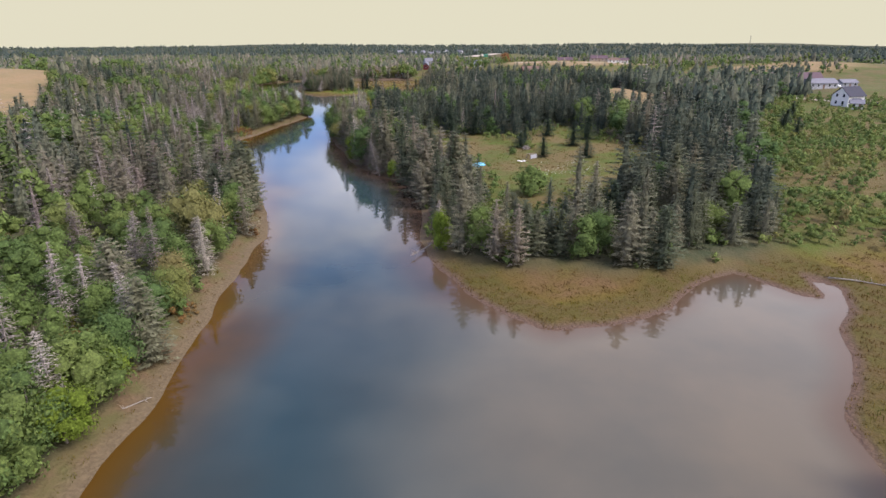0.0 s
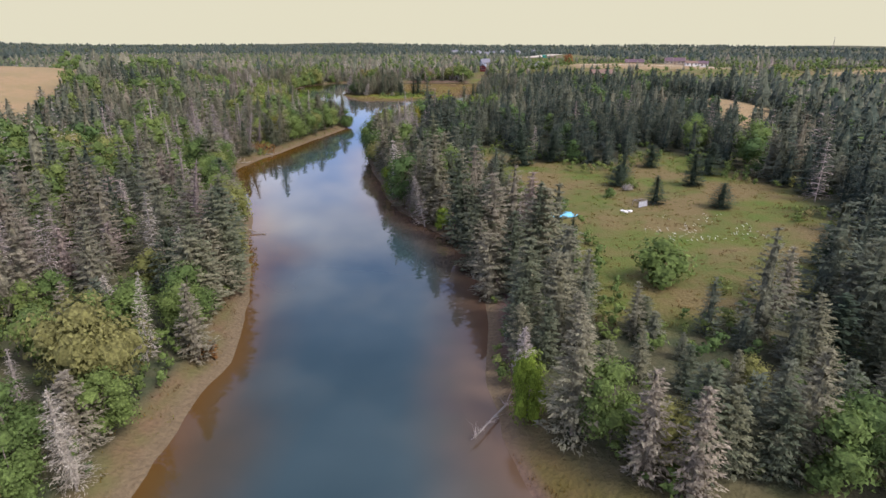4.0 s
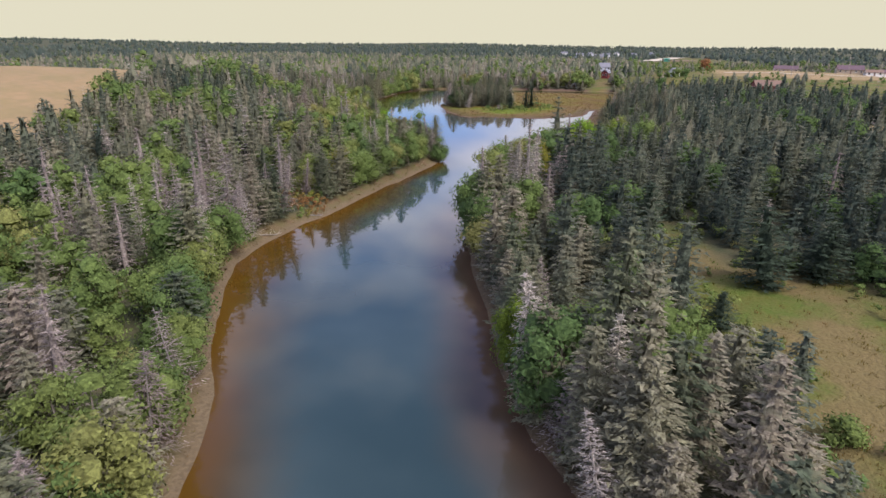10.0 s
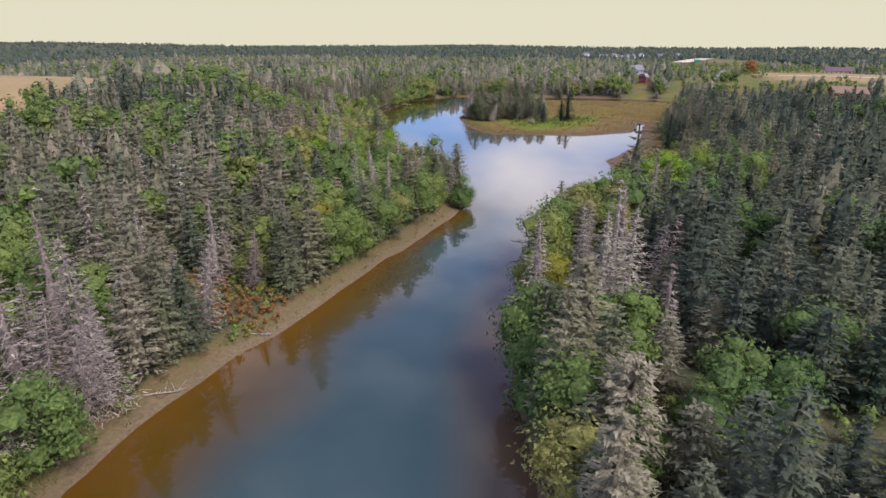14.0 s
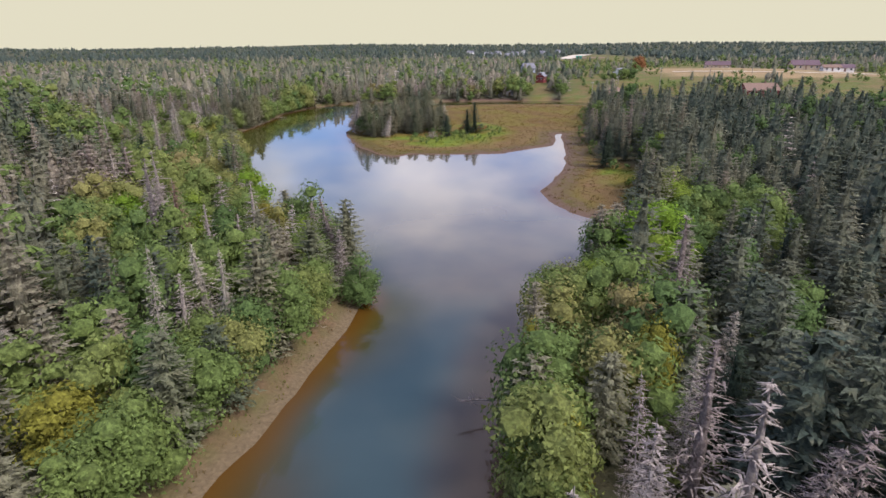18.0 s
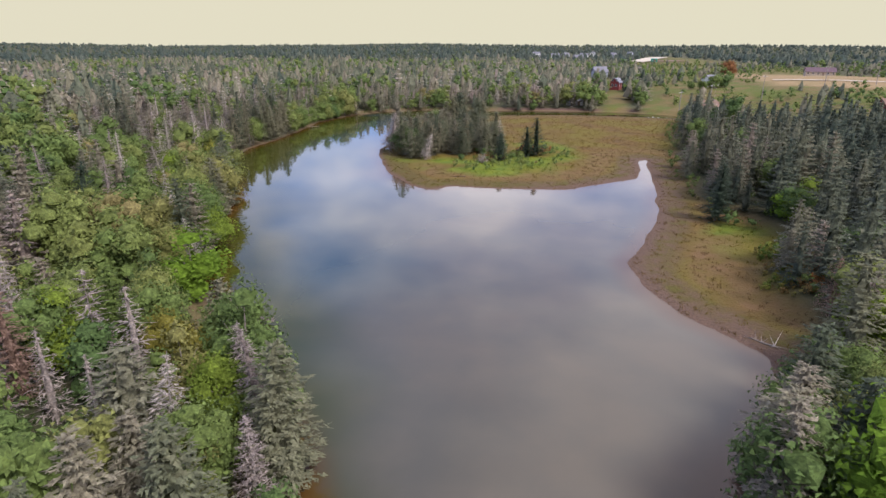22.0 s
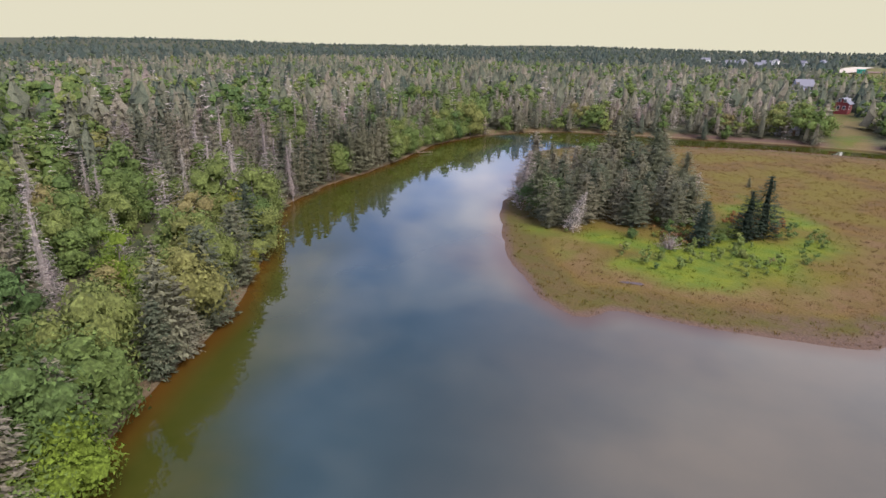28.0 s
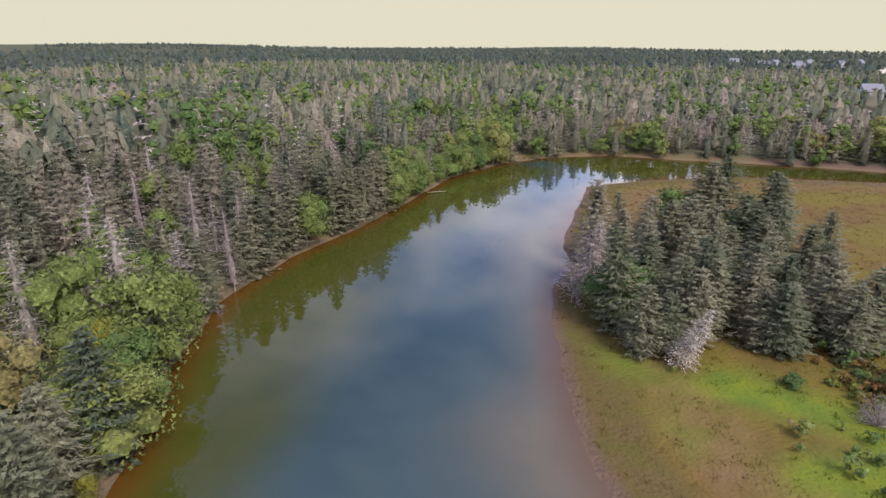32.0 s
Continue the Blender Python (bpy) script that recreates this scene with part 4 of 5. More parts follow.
x, y, z, k, d = x[~taken], y[~taken], z[~taken], k[~taken], d[~taken]

NEAR = {0: [crowned(spruce_parts(rng, h, r, 14, 12, 11, 0.06, 0.235, p, 0.48, 0.26, 6, 7), h) for h, r, p in FORMS[:6]],
        1: [crowned(leafy_parts(rng, 7.0, 3.0, 860, 0.21, 0.08, 9, 1), 7.0) for i in range(4)],
        2: [joined([dead_parts(rng, 9.0, 2.8, 11, 6, 2), spruce_parts(rng, 9.0, 2.2, 15, 8, 6, 0.1, 0.22, 0.85, 0.24, 0.22 if i else 0.0, 6, 6, False), pole([(0, 0, 0), (0.1, 0, 9)], [0.09, 0.02], 3)]) for i in range(3)]}
GROUPS = [(0, "spruce_woods", "spruce_many", "dense grey-green spruce woods"), (1, "broadleaf_woods", "leaf_many", "green broadleaf trees among the spruces"),
          (2, "dead_spruce_woods", "dead_many", "grey dead spruces standing in the woods")]
MID = {0: [crowned(spruce_parts(rng, h * 0.86, r * 1.2, 10, 9, 7, 0.06, 0.33, p, 0.48, 0.34, 4, 6), h) for h, r, p in FORMS[:5]],
       1: [crowned(leafy_parts(rng, 7.0, 3.2, 230, 0.4, 0.1, 5, 1), 7.0) for i in range(3)],
       2: [joined([dead_parts(rng, 9.2, 2.3, 6, 4, 0), spruce_parts(rng, 9.2, 2.2, 9, 7, 4, 0.1, 0.3, 0.8, 0.3, 0.0, 4, 5, False)]) for i in range(3)]}
LOW = {0: [crowned(spruce_parts(rng, h * 0.8, r * 1.35, 5, 5, 3, 0.06, 0.56, p, 0.44, 0.62, 3, 5), h) for h, r, p in FORMS[:4]],
       1: [crowned(leafy_parts(rng, 7.0, 3.4, 30, 0.6, 0.1, 3, 1), 7.0) for i in range(3)],
       2: [spruce_parts(rng, 9.4, 2.2, 6, 6, 3, 0.1, 0.46, 0.8, 0.34, 0.0, 3, 4, False) for i in range(2)]}
near = (d < 30) & (y < 420) | (x > -40) & (x < 56) & (y > 90) & (y < 225)
wood_of(GROUPS, x[near], y[near], z[near], k[near], g, 1.12, NEAR)
wood_of([(a, "back_" + b, c, e + " behind the banks") for a, b, c, e in GROUPS], x[~near], y[~near], z[~near], k[~near], g, 1.1, MID)
x, y, g = scatter(-520, 420, 30, 900, 6.2, 43)
ok = ~((x > -175) & (x < 92) & (y < 530))
x, y = x[ok], y[ok]
d = shore(x, y)
z, marsh = ground_height(x, y, d)
sparse = area([(-4, 430), (10, 700), (60, 1100), (500, 1100), (500, 420), (120, 440)], x, y, 10) * 0.62
ok = (open_land(x, y, d, marsh) < 0.5) & (d > 4) & (g.random(x.shape) > sparse) & (np.abs(np.arctan2(x + 30, y + 40)) < 0.95)
x, y, z = x[ok], y[ok], z[ok]
wood_of([(a, "far_" + b, c, "distant " + e) for a, b, c, e in GROUPS], x, y, z, kinds(x, y, g), g, 1.2, LOW)

FAR = {0: [crowned(spruce_parts(rng, 8.0, 6.0, 2, 2, 1, 0.08, 0.5, 0.7, 0.3, 0.95, 3, 5, False), 9.5) for i in range(3)], 1: [crowned(leafy_parts(rng, 7.0, 5.5, 6, 1.5, 0.15, 2, 1), 7.0) for i in range(2)]}
x, y, g = scatter(-2700, 2700, 300, 3400, 22.5, 44)
r = np.hypot(x + 30, y - 200)
ok = ((x < -520) | (x > 420) | (y > 900)) & (np.abs(np.arctan2(x + 30, y - 20)) < 0.95) & (r < 3200) & ((r < 1500) | (g.random(x.shape) < 0.4))
x, y = x[ok], y[ok]
d = np.full(x.shape, 90.0)
z, marsh = ground_height(x, y, d)
ok = (np.maximum.reduce([area(p, x, y, 6) for p in (NORTH_FIELD, HOUSE_FIELD)]) < 0.5) & (value_noise(x, y, 160, 51) < 0.8)
x, y, z = x[ok], y[ok], z[ok]
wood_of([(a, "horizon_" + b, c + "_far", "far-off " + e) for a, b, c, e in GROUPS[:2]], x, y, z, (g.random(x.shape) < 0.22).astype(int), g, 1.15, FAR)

# trees here and there over the open land behind
x, y, g = scatter(-10, 420, 405, 1000, 9.5, 46)
ok = (area(NORTH_FIELD, x, y, 3) > 0.5) & (area(STUBBLE, x, y, 8) < 0.5) & (g.random(x.shape) < 0.1 + 0.85 * smooth(value_noise(x, y, 38, 47), 0.48, 0.66))
x, y = x[ok], y[ok]
z = ground_height(x, y, np.full(x.shape, 60.0))[0]
wood_of([(a, "scattered_" + b, c, "scattered trees: " + e) for a, b, c, e in GROUPS[:2]], x, y, z, (g.random(x.shape) < 0.5).astype(int), g, 0.85, LOW)


# ---- trees that stand out ----
def foot(x, y):
    px, py = np.array([float(x)]), np.array([float(y)])
    return float(ground_height(px, py, shore(px, py))[0][0])


def tone(name, colour):
    """Foliage of one colour."""
    return leaf_material(name, [(0.0, tuple(v * 0.85 for v in colour)), (1.0, tuple(v * 1.12 for v in colour))], True)


YELLOW, RUST, LIME, PALE = (tone("yellow_leaves", (0.21, 0.205, 0.035)), tone("rust_leaves", (0.20, 0.095, 0.04)), tone("lime_leaves", (0.15, 0.21, 0.03)),
                            tone("lichen_grey_needles", (0.40, 0.365, 0.30)))
AMBER = tone("amber_leaves", (0.17, 0.155, 0.03))
WHITE_BARK = plain("birch_bark", (0.68, 0.66, 0.6), 0.7, (0.45, 0.42, 0.38), 6.0)
DARK_NEEDLES, GREEN_NEEDLES, RUST_TWIGS = tone("dark_needles", (0.055, 0.078, 0.05)), tone("fresh_green_needles", (0.12, 0.17, 0.045)), tone("rust_brown_twigs", (0.30, 0.20, 0.15))
OAK, OLIVE = tone("oak_leaves", (0.125, 0.21, 0.022)), tone("olive_leaves", (0.17, 0.165, 0.06))

TONES = {"pale": PALE, "dark": DARK_NEEDLES, "yellow": YELLOW, "lime": LIME, "amber": AMBER, "oak": OAK, "olive": OLIVE, "green": GREEN_NEEDLES, "rust": RUST_TWIGS}
TOLD = {"pale": "pale lichen-grey dead spruce with dense bare boughs", "rust": "reddish-brown dead spruce with dry boughs", "dark": "dark green broad spruce tree", "yellow": "yellow-green small-leaved tree with a loose crown", "lime": "bright lime-green leafy tree on the bank",
        "amber": "leafy tree turning amber at the top", "oak": "broad bright green tree with a rounded crown", "olive": "broad olive-brown leafy tree near the bank", "green": "fresh green feathery conifer on the bank"}
for kind, x, y, top, reach, hue in MARKED:
    form = rng.randrange(len(TALL[kind]))
    tall, wide = TALL[kind][form]
    z = foot(x, y)
    k = reach / wide
    single_tree(kind, x, y, z, k, (top - z) / tall / k, shape=form, label=TOLD.get(hue, ""), crown_mat=TONES.get(hue))
for x, y, s in [(-25, 215, 1.1), (-82, 175, 1), (-75, 184, 0.9), (-71, 204, 0.8), (-96, 192, 1), (-90, 188, 1.05), (-70, 241, 1.05), (-97, 300, 0.95), (-111, 316, 1), (-42, 74, 0.9), (-63, 92, 0.9), (-56, 118, 1), (-42, 93, 0.75), (-15, 136, 0.95), (-2, 131, 0.9), (-160, 363, 1.2), (-119, 329, 0.95), (-139, 330, 1.15), (-23, 233, 0.9)]:
    single_tree("dead", x, y, foot(x, y), s, crown_mat=PALE if (x * 7 + y) % 3 < 1 else None)
single_tree("dead", -134, 389.5, foot(-134, 389.5), 0.5, label="small dead spruce standing at the water's edge")
single_tree("leafy", -38.6, 234.5, foot(-38.6, 234.5), 0.5, 2.3, crown_mat=YELLOW, bark_mat=WHITE_BARK, label="slender white-barked birch with thin yellow leaves", name="birch")
for x, y, s, m in [(-39, 222, 0.75, LIME), (-25, 243, 0.95, YELLOW), (-34, 228, 0.95, LIME), (-37.5, 222.5, 1.1, YELLOW), (-24, 252, 1.3, LIME), (-17, 266, 1.35, None), (-83, 277, 1.1, None), (-85, 268, 1.2, LIME), (-93.5, 304, 1.2, LIME), (-115, 325, 1.3, LIME), (-13, 284, 1.25, LIME), (-30, 44, 0.8, LIME), (-29, 37, 0.85, LIME), (-24, 166, 0.6, LIME), (-4, 328, 1.2, LIME), (-60, 152, 0.8, LIME)]:
    single_tree("leafy", x, y, foot(x, y), s, crown_mat=m)
for x, y, s in [(27, 556, 1.0), (33, 559, 1.2), (39, 562, 1.1), (22, 560, 0.9), (-6, 566, 0.8), (-20, 562, 0.9), (58, 436, 0.8), (71, 437, 0.9), (2, 462, 0.8), (16, 459, 0.7)]:
    single_tree("leafy", x, y, foot(x, y), s, label="green leafy tree in front of a house")
single_tree("leafy", 71, 687, foot(71, 687), 2.0, 0.9, crown_mat=RUST, label="large rust-coloured tree beside a house")
for x, y, s, t in [(-51.5, 388, 1.2, 0.72), (-49, 390.5, 1.35, 0.75), (-58, 381, 1, 0.8), (-15, 335, 1.2, 0.85), (-13, 341, 0.9, 1), (8, 107, 0.45, 1), (21, 157, 0.75, 0.8), (25, 144, 0.7, 0.85), (35, 156, 0.9, 0.9), (35, 141, 0.75, 0.8), (31, 173, 0.8, 1), (41, 166, 1, 1), (-139, 320, 1, 1), (12, 97, 0.55, 1), (45, 90, 0.5, 0.7), (100, 165, 0.8, 1), (112, 192, 0.9, 1), (122, 206, 0.8, 1), (192, 328, 0.9, 1), (176, 300, 0.8, 1), (108, 186, 0.7, 1)]:
    single_tree("spruce", x, y, foot(x, y), s * (1.2 if x > 0 else 1.0), t * (0.72 if x > 0 else 1.0), crown_mat=DARK_NEEDLES if y > 100 and x > -60 else None)
single_tree("spruce", -50, 429, foot(-50, 429), 0.28, 0.9, label="very small young spruce on the marsh")
for x, y, s in [(17, 110, 2.6), (18, 149, 0.8), (23, 155, 1.0), (45, 86, 1.2), (-55, 384, 0.7), (-62, 383, 0.8), (-52, 378, 0.6), (-68, 380, 0.7), (2, 148, 1.2), (-8, 322, 0.8)]:
    single_tree("bush", x, y, foot(x, y), s, 0.85)


def bare_bush(x, y, reach, label):
    r = random.Random(int(abs(x * y)))
    out = []
    for i in range(90):
        a, e = r.uniform(0, 6.28), r.uniform(0.15, 1.3)
        k = reach * r.uniform(0.6, 1.0)
        o = (math.cos(a) * math.cos(e) * k, math.sin(a) * math.cos(e) * k, math.sin(e) * k * 1.05 + 0.1)
        out.append(twig((0, 0, 0.05), o, 0.035))
        for _ in range(3):
            u = r.uniform(0.45, 0.9)
            q = tuple(c * u for c in o)
            out.append(twig(q, (q[0] + r.uniform(-0.6, 0.6), q[1] + r.uniform(-0.6, 0.6), q[2] + r.uniform(-0.1, 0.5)), 0.02))
    me = soft_mesh("bare_bush", joined(out), "dead")
    ob = tagged(new("bare_bush", me), label, "bush")
    ob.matrix_world = pose(x, y, foot(x, y))


bare_bush(-62, 376.5, 3.0, "bare grey leafless bush on the marsh edge")
bare_bush(22, 153, 1.5, "bare grey leafless bush in the meadow")
bare_bush(-72, 240.5, 1.6, "bare grey thicket at the foot of the bank")


def stick_between(p, o, r0, r1, sides=6):
    """A slightly crooked round log from p to o."""
    d = Vector(o) - Vector(p)
    u = d.orthogonal().normalized()
    w = d.cross(u).normalized()
    v, f = [], []
    steps = 5
    for i in range(steps + 1):
        t = i / steps
        c = Vector(p) + d * t + u * 0.05 * d.length * math.sin(t * 5.0) * 0.3
        r = r0 + (r1 - r0) * t
        for k in range(sides):
            a = 6.283 * k / sides
            v.append(tuple(c + u * math.cos(a) * r + w * math.sin(a) * r))
    for i in range(steps):
        for k in range(sides):
            a, b = i * sides + k, i * sides + (k + 1) % sides
            f += [(a, b, b + sides), (a, b + sides, a + sides)]
    v += [tuple(p), tuple(o)]
    n = len(v)
    for k in range(sides):
        f += [(n - 2, (k + 1) % sides, k), (n - 1, steps * sides + k, steps * sides + (k + 1) % sides)]
    return np.array(v), np.array(f)


def fallen_tree(x0, y0, z0, x1, y1, z1, thick, twigs, roots, label, name="fallen_tree"):
    r = random.Random(int(abs(x0 * 3 + y0)))
    root = tagged(new(name), label, "log", "dead wood on the shores")
    root.location = (x0, y0, z0)
    o = Vector((x1 - x0, y1 - y0, z1 - z0))
    t = new("trunk", soft_mesh("trunk", stick_between((0, 0, 0), tuple(o), thick, thick * 0.45), "grey_bark"))
    t.parent = root
    out = []
    for i in range(twigs):
        u = 1 - 0.6 * r.random() ** 1.7
        q = o * u
        k = r.uniform(0.4, 1.5)
        out.append(twig(tuple(q), (q.x + r.uniform(-k, k), q.y + r.uniform(-k, k), q.z + r.uniform(-0.1, 0.9) * k), 0.035))
    if out:
        b = new("branches", soft_mesh("branches", joined(out), "dead"))
        b.parent = root
    out = []
    for i in range(roots):
        a = r.uniform(0, 6.28)
        k = r.uniform(0.5, 1.5)
        back = -o.normalized() * r.uniform(0.0, 1.0)
        out.append(twig((0, 0, 0), (math.cos(a) * k + back.x, math.sin(a) * k + back.y, r.uniform(-0.5, 1.1) * k), 0.06))
    if out:
        b = new("roots", soft_mesh("roots", joined(out), "dead"))
        b.parent = root
    return root


fallen_tree(-80.4, 285.6, 0.7, -73.3, 283.2, 0.25, 0.13, 95, 60, "uprooted dead tree lying out over the water")
fallen_tree(-79, 280.5, 0.4, -74.5, 280.2, 0.05, 0.16, 6, 4, "grey log lying from the bank into the water", "log")
fallen_tree(-46, 130.5, 0.7, -40.5, 129.2, 0.1, 0.14, 5, 14, "grey dead log lying down the strand into the water", "log")
fallen_tree(-69, 195, 0.5, -64.5, 197, 0.35, 0.12, 22, 12, "bleached driftwood log on the strand", "log")
fallen_tree(-72, 202, 1.2, -68, 199, 0.8, 0.13, 26, 6, "bleached dead tree lying on the bank", "log")
fallen_tree(-69, 183, 0.5, -66.5, 185, 0.35, 0.1, 12, 6, "small grey driftwood on the strand", "log")
fallen_tree(-62, 243, 0.4, -60.5, 246, 0.3, 0.1, 30, 10, "heap of grey driftwood on the strand", "log")
fallen_tree(51, 71, 0.45, 58, 68, 0.5, 0.12, 16, 3, "bleached dead tree lying on the salt marsh", "log")
fallen_tree(-2, 84.5, 0.5, -4.5, 80, 0.5, 0.1, 30, 10, "dark bare branches hanging over the water", "log")
fallen_tree(-28.5, 41, 0.5, -26, 44, 0.4, 0.08, 6, 3, "pale dead branch on the grassy strand", "log")
fallen_tree(-19.5, 288.5, 0.3, -21.5, 290, 0.25, 0.1, 20, 8, "brown brushwood at the edge of the marsh", "log")
fallen_tree(-39, 233, 1.2, -44, 231.5, 1.6, 0.09, 40, 2, "pale leafless tree leaning out over the water", "leaning_tree")
fallen_tree(-133, 431, 0.4, -130.5, 434, 0.3, 0.09, 8, 5, "white driftwood on the far strand", "log")


# ---- houses, lanes and what stands about them ----
PAINT = {"white": plain("white_siding", (0.78, 0.77, 0.74), 0.6, (0.68, 0.67, 0.64), 1.5), "grey": plain("grey_siding", (0.40, 0.41, 0.44), 0.7), "blue": plain("blue_grey_siding", (0.46, 0.49, 0.58), 0.7),
         "red": plain("red_siding", (0.22, 0.045, 0.045), 0.7), "tan": plain("tan_siding", (0.46, 0.38, 0.28), 0.7), "dark_roof": plain("dark_shingles", (0.055, 0.055, 0.075), 0.85, None, 2.0, bump=0.4),
         "grey_roof": plain("grey_shingles", (0.20, 0.20, 0.23), 0.85, None, 2.0, bump=0.4), "brown_roof": plain("brown_shingles", (0.20, 0.13, 0.10), 0.85, None, 2.0, bump=0.4),
         "violet_roof": plain("plum_shingles", (0.13, 0.085, 0.10), 0.85, None, 2.0, bump=0.4), "gravel": plain("pale_gravel", (0.52, 0.46, 0.37), 0.95, (0.40, 0.35, 0.27), 0.6, bump=0.3),
         "metal": plain("galvanised_metal", (0.5, 0.51, 0.53), 0.4, None, 6.0, metallic=0.6), "pole": plain("weathered_pole", (0.30, 0.27, 0.23), 0.9, None, 5.0),
         "rubber": plain("tyre_rubber", (0.03, 0.03, 0.03), 0.8), "car_dark": plain("dark_car_paint", (0.05, 0.035, 0.06), 0.3), "car_white": plain("white_car_paint", (0.72, 0.72, 0.72), 0.3),
         "tarp": plain("blue_tarpaulin", (0.05, 0.33, 0.50), 0.45, (0.22, 0.50, 0.60), 1.3), "green": plain("green_paint", (0.03, 0.27, 0.19), 0.5), "earth": plain("bare_red_earth", (0.20, 0.13, 0.10), 0.95, None, 0.3)}
glass, gn, gl, gb = material("window_glass", 0.06, 0.6)
gb.inputs["Base Color"].default_value = (0.03, 0.035, 0.045, 1)


def part(name, bm, mat, parent, label=""):
    me = bpy.data.meshes.new(name)
    bm.to_mesh(me)
    bm.free()
    me.materials.append(mat)
    ob = new(name, me)
    ob.parent = parent
    if label:
        tagged(ob, label)
    return ob


def box(x0, x1, y0, y1, z0, z1, bm=None):
    bm = bm or bmesh.new()
    bmesh.ops.create_cube(bm, size=1, matrix=Matrix.Translation(((x0 + x1) / 2, (y0 + y1) / 2, (z0 + z1) / 2)) @ Matrix.Diagonal((x1 - x0, y1 - y0, z1 - z0, 1)))
    return bm


def prism(outline, x0, x1):
    """The outline in y and z, drawn out from x0 to x1."""
    bm = bmesh.new()
    a = [bm.verts.new((x0, p, q)) for p, q in outline]
    b = [bm.verts.new((x1, p, q)) for p, q in outline]
    n = len(outline)
    bm.faces.new(a[::-1]), bm.faces.new(b)
    for i in range(n):
        bm.faces.new((a[i], a[(i + 1) % n], b[(i + 1) % n], b[i]))
    return bm


def window_on(parent, x, y, z, w, h, turn):
    """A framed pane on a wall; turn: the way it faces, in degrees."""
    frame_ob = part("window", box(-w / 2 - 0.09, w / 2 + 0.09, -0.06, 0.0, -h / 2 - 0.09, h / 2 + 0.09), PAINT["white"], parent)
    frame_ob.matrix_local = pose(x, y, z, 0, 0, turn)
    part("pane", box(-w / 2, w / 2, -0.075, -0.062, -h / 2, h / 2), glass, frame_ob)


def house(name, x, y, length, width, wall, rise, turn, wall_mat, roof_mat, label, rows=1, porch=0.0, chimney=False, lift=0.0):
    root = tagged(new(name), label, "house" if name != "shed" else "shed")
    root.matrix_world = pose(x, y, foot(x, y) + lift, 0, 0, turn)
    hl, hw = length / 2, width / 2
    part("wall", prism([(-hw, -1.0), (hw, -1.0), (hw, wall), (0, wall + rise), (-hw, wall)], -hl, hl), PAINT[wall_mat], root)
    k, e = rise / hw, 0.45
    roof = part("roof", prism([(-hw - e, wall - k * e + 0.03), (0, wall + rise + 0.03), (hw + e, wall - k * e + 0.03), (hw + e, wall - k * e + 0.22), (0, wall + rise + 0.24), (-hw - e, wall - k * e + 0.22)], -hl - e, hl + e), PAINT[roof_mat], root)
    if chimney:
        part("chimney", box(hl * 0.3, hl * 0.3 + 0.6, -0.3, 0.3, wall + rise * 0.5, wall + rise + 0.9), PAINT["brown_roof"], roof)
    n = max(2, int(length / 3))
    for i in range(n):
        u = -hl + length * (i + 0.5) / n
        for side, t in ((-hw, 0), (hw, 180)):
            if i == n // 2 and side < 0:
                part("door", box(u - 0.48, u + 0.48, side - 0.07, side, 0.0, 2.05), PAINT["brown_roof"], root)
            else:
                window_on(root, u, side, min(1.55, wall * 0.6), 1.1, 1.2, t)
    for end, t in ((-hl, -90), (hl, 90)):
        for r in range(rows):
            for u in (-hw * 0.4, hw * 0.4):
                window_on(root, end, u, 1.5 + 2.7 * r, 0.9, 1.15, t)
    if porch:
        part("porch", prism([(-hw - porch, -1.0), (-hw, -1.0), (-hw, 2.9), (-hw - porch, 2.3)], -hl * 0.55, hl * 0.35), PAINT[wall_mat], root)
        part("porch_roof", prism([(-hw - porch - 0.2, 2.3), (-hw + 0.02, 3.05), (-hw + 0.02, 3.2), (-hw - porch - 0.2, 2.45)], -hl * 0.6, hl * 0.4), PAINT[roof_mat], root)
    return root


house("farmhouse", 164, 241, 9.5, 7.0, 4.2, 3.2, 22, "white", "dark_roof", "white two-storey farmhouse with a dark gabled roof", 2, 2.4)
house("shed", 161, 231, 4.2, 3.2, 2.3, 1.1, -28, "white", "grey_roof", "small white shed with a grey roof beside a farmhouse")
house("bungalow", 188, 300, 15, 7.0, 2.7, 1.9, 8, "grey", "grey_roof", "low grey bungalow with a grey shingle roof", 1)
house("barn", 192, 318, 14, 9.0, 3.6, 3.6, 8, "violet_roof", "violet_roof", "dark plum barn with a steep roof", 1)
house("garage", 209, 311, 9, 5, 2.5, 1.4, 10, "grey", "grey_roof", "long grey garage in a field", 1)
house("house", -16, 708, 10, 7.5, 3.0, 3.6, 20, "blue", "grey_roof", "blue-grey house with a tall shingled gable", 2, lift=1.2)
house("cottage", -14.5, 570, 6.5, 5, 3.0, 2.0, 70, "red", "grey_roof", "small red cottage with a grey roof", 2, lift=1.0)
house("cabin", -37, 519, 7, 5, 2.2, 1.4, 10, "grey", "grey_roof", "low grey cabin by the water among trees", 1)
house("shed", -30, 722, 6, 4.5, 2.4, 1.6, 25, "tan", "brown_roof", "brown wooden shed among trees", 1, lift=2.0)
house("bungalow", 151, 745, 20, 9, 2.8, 2.8, -10, "tan", "violet_roof", "tan bungalow with a plum-coloured roof in a hayfield", 1, lift=1.0)
house("bungalow", 153, 597, 16, 8, 2.8, 2.6, -5, "tan", "violet_roof", "tan bungalow with a plum-coloured roof", 1, chimney=True, lift=0.3)
house("bungalow", 165, 588, 10, 6, 2.3, 1.4, -5, "white", "brown_roof", "low white bungalow with a brown roof", 1, lift=0.3)
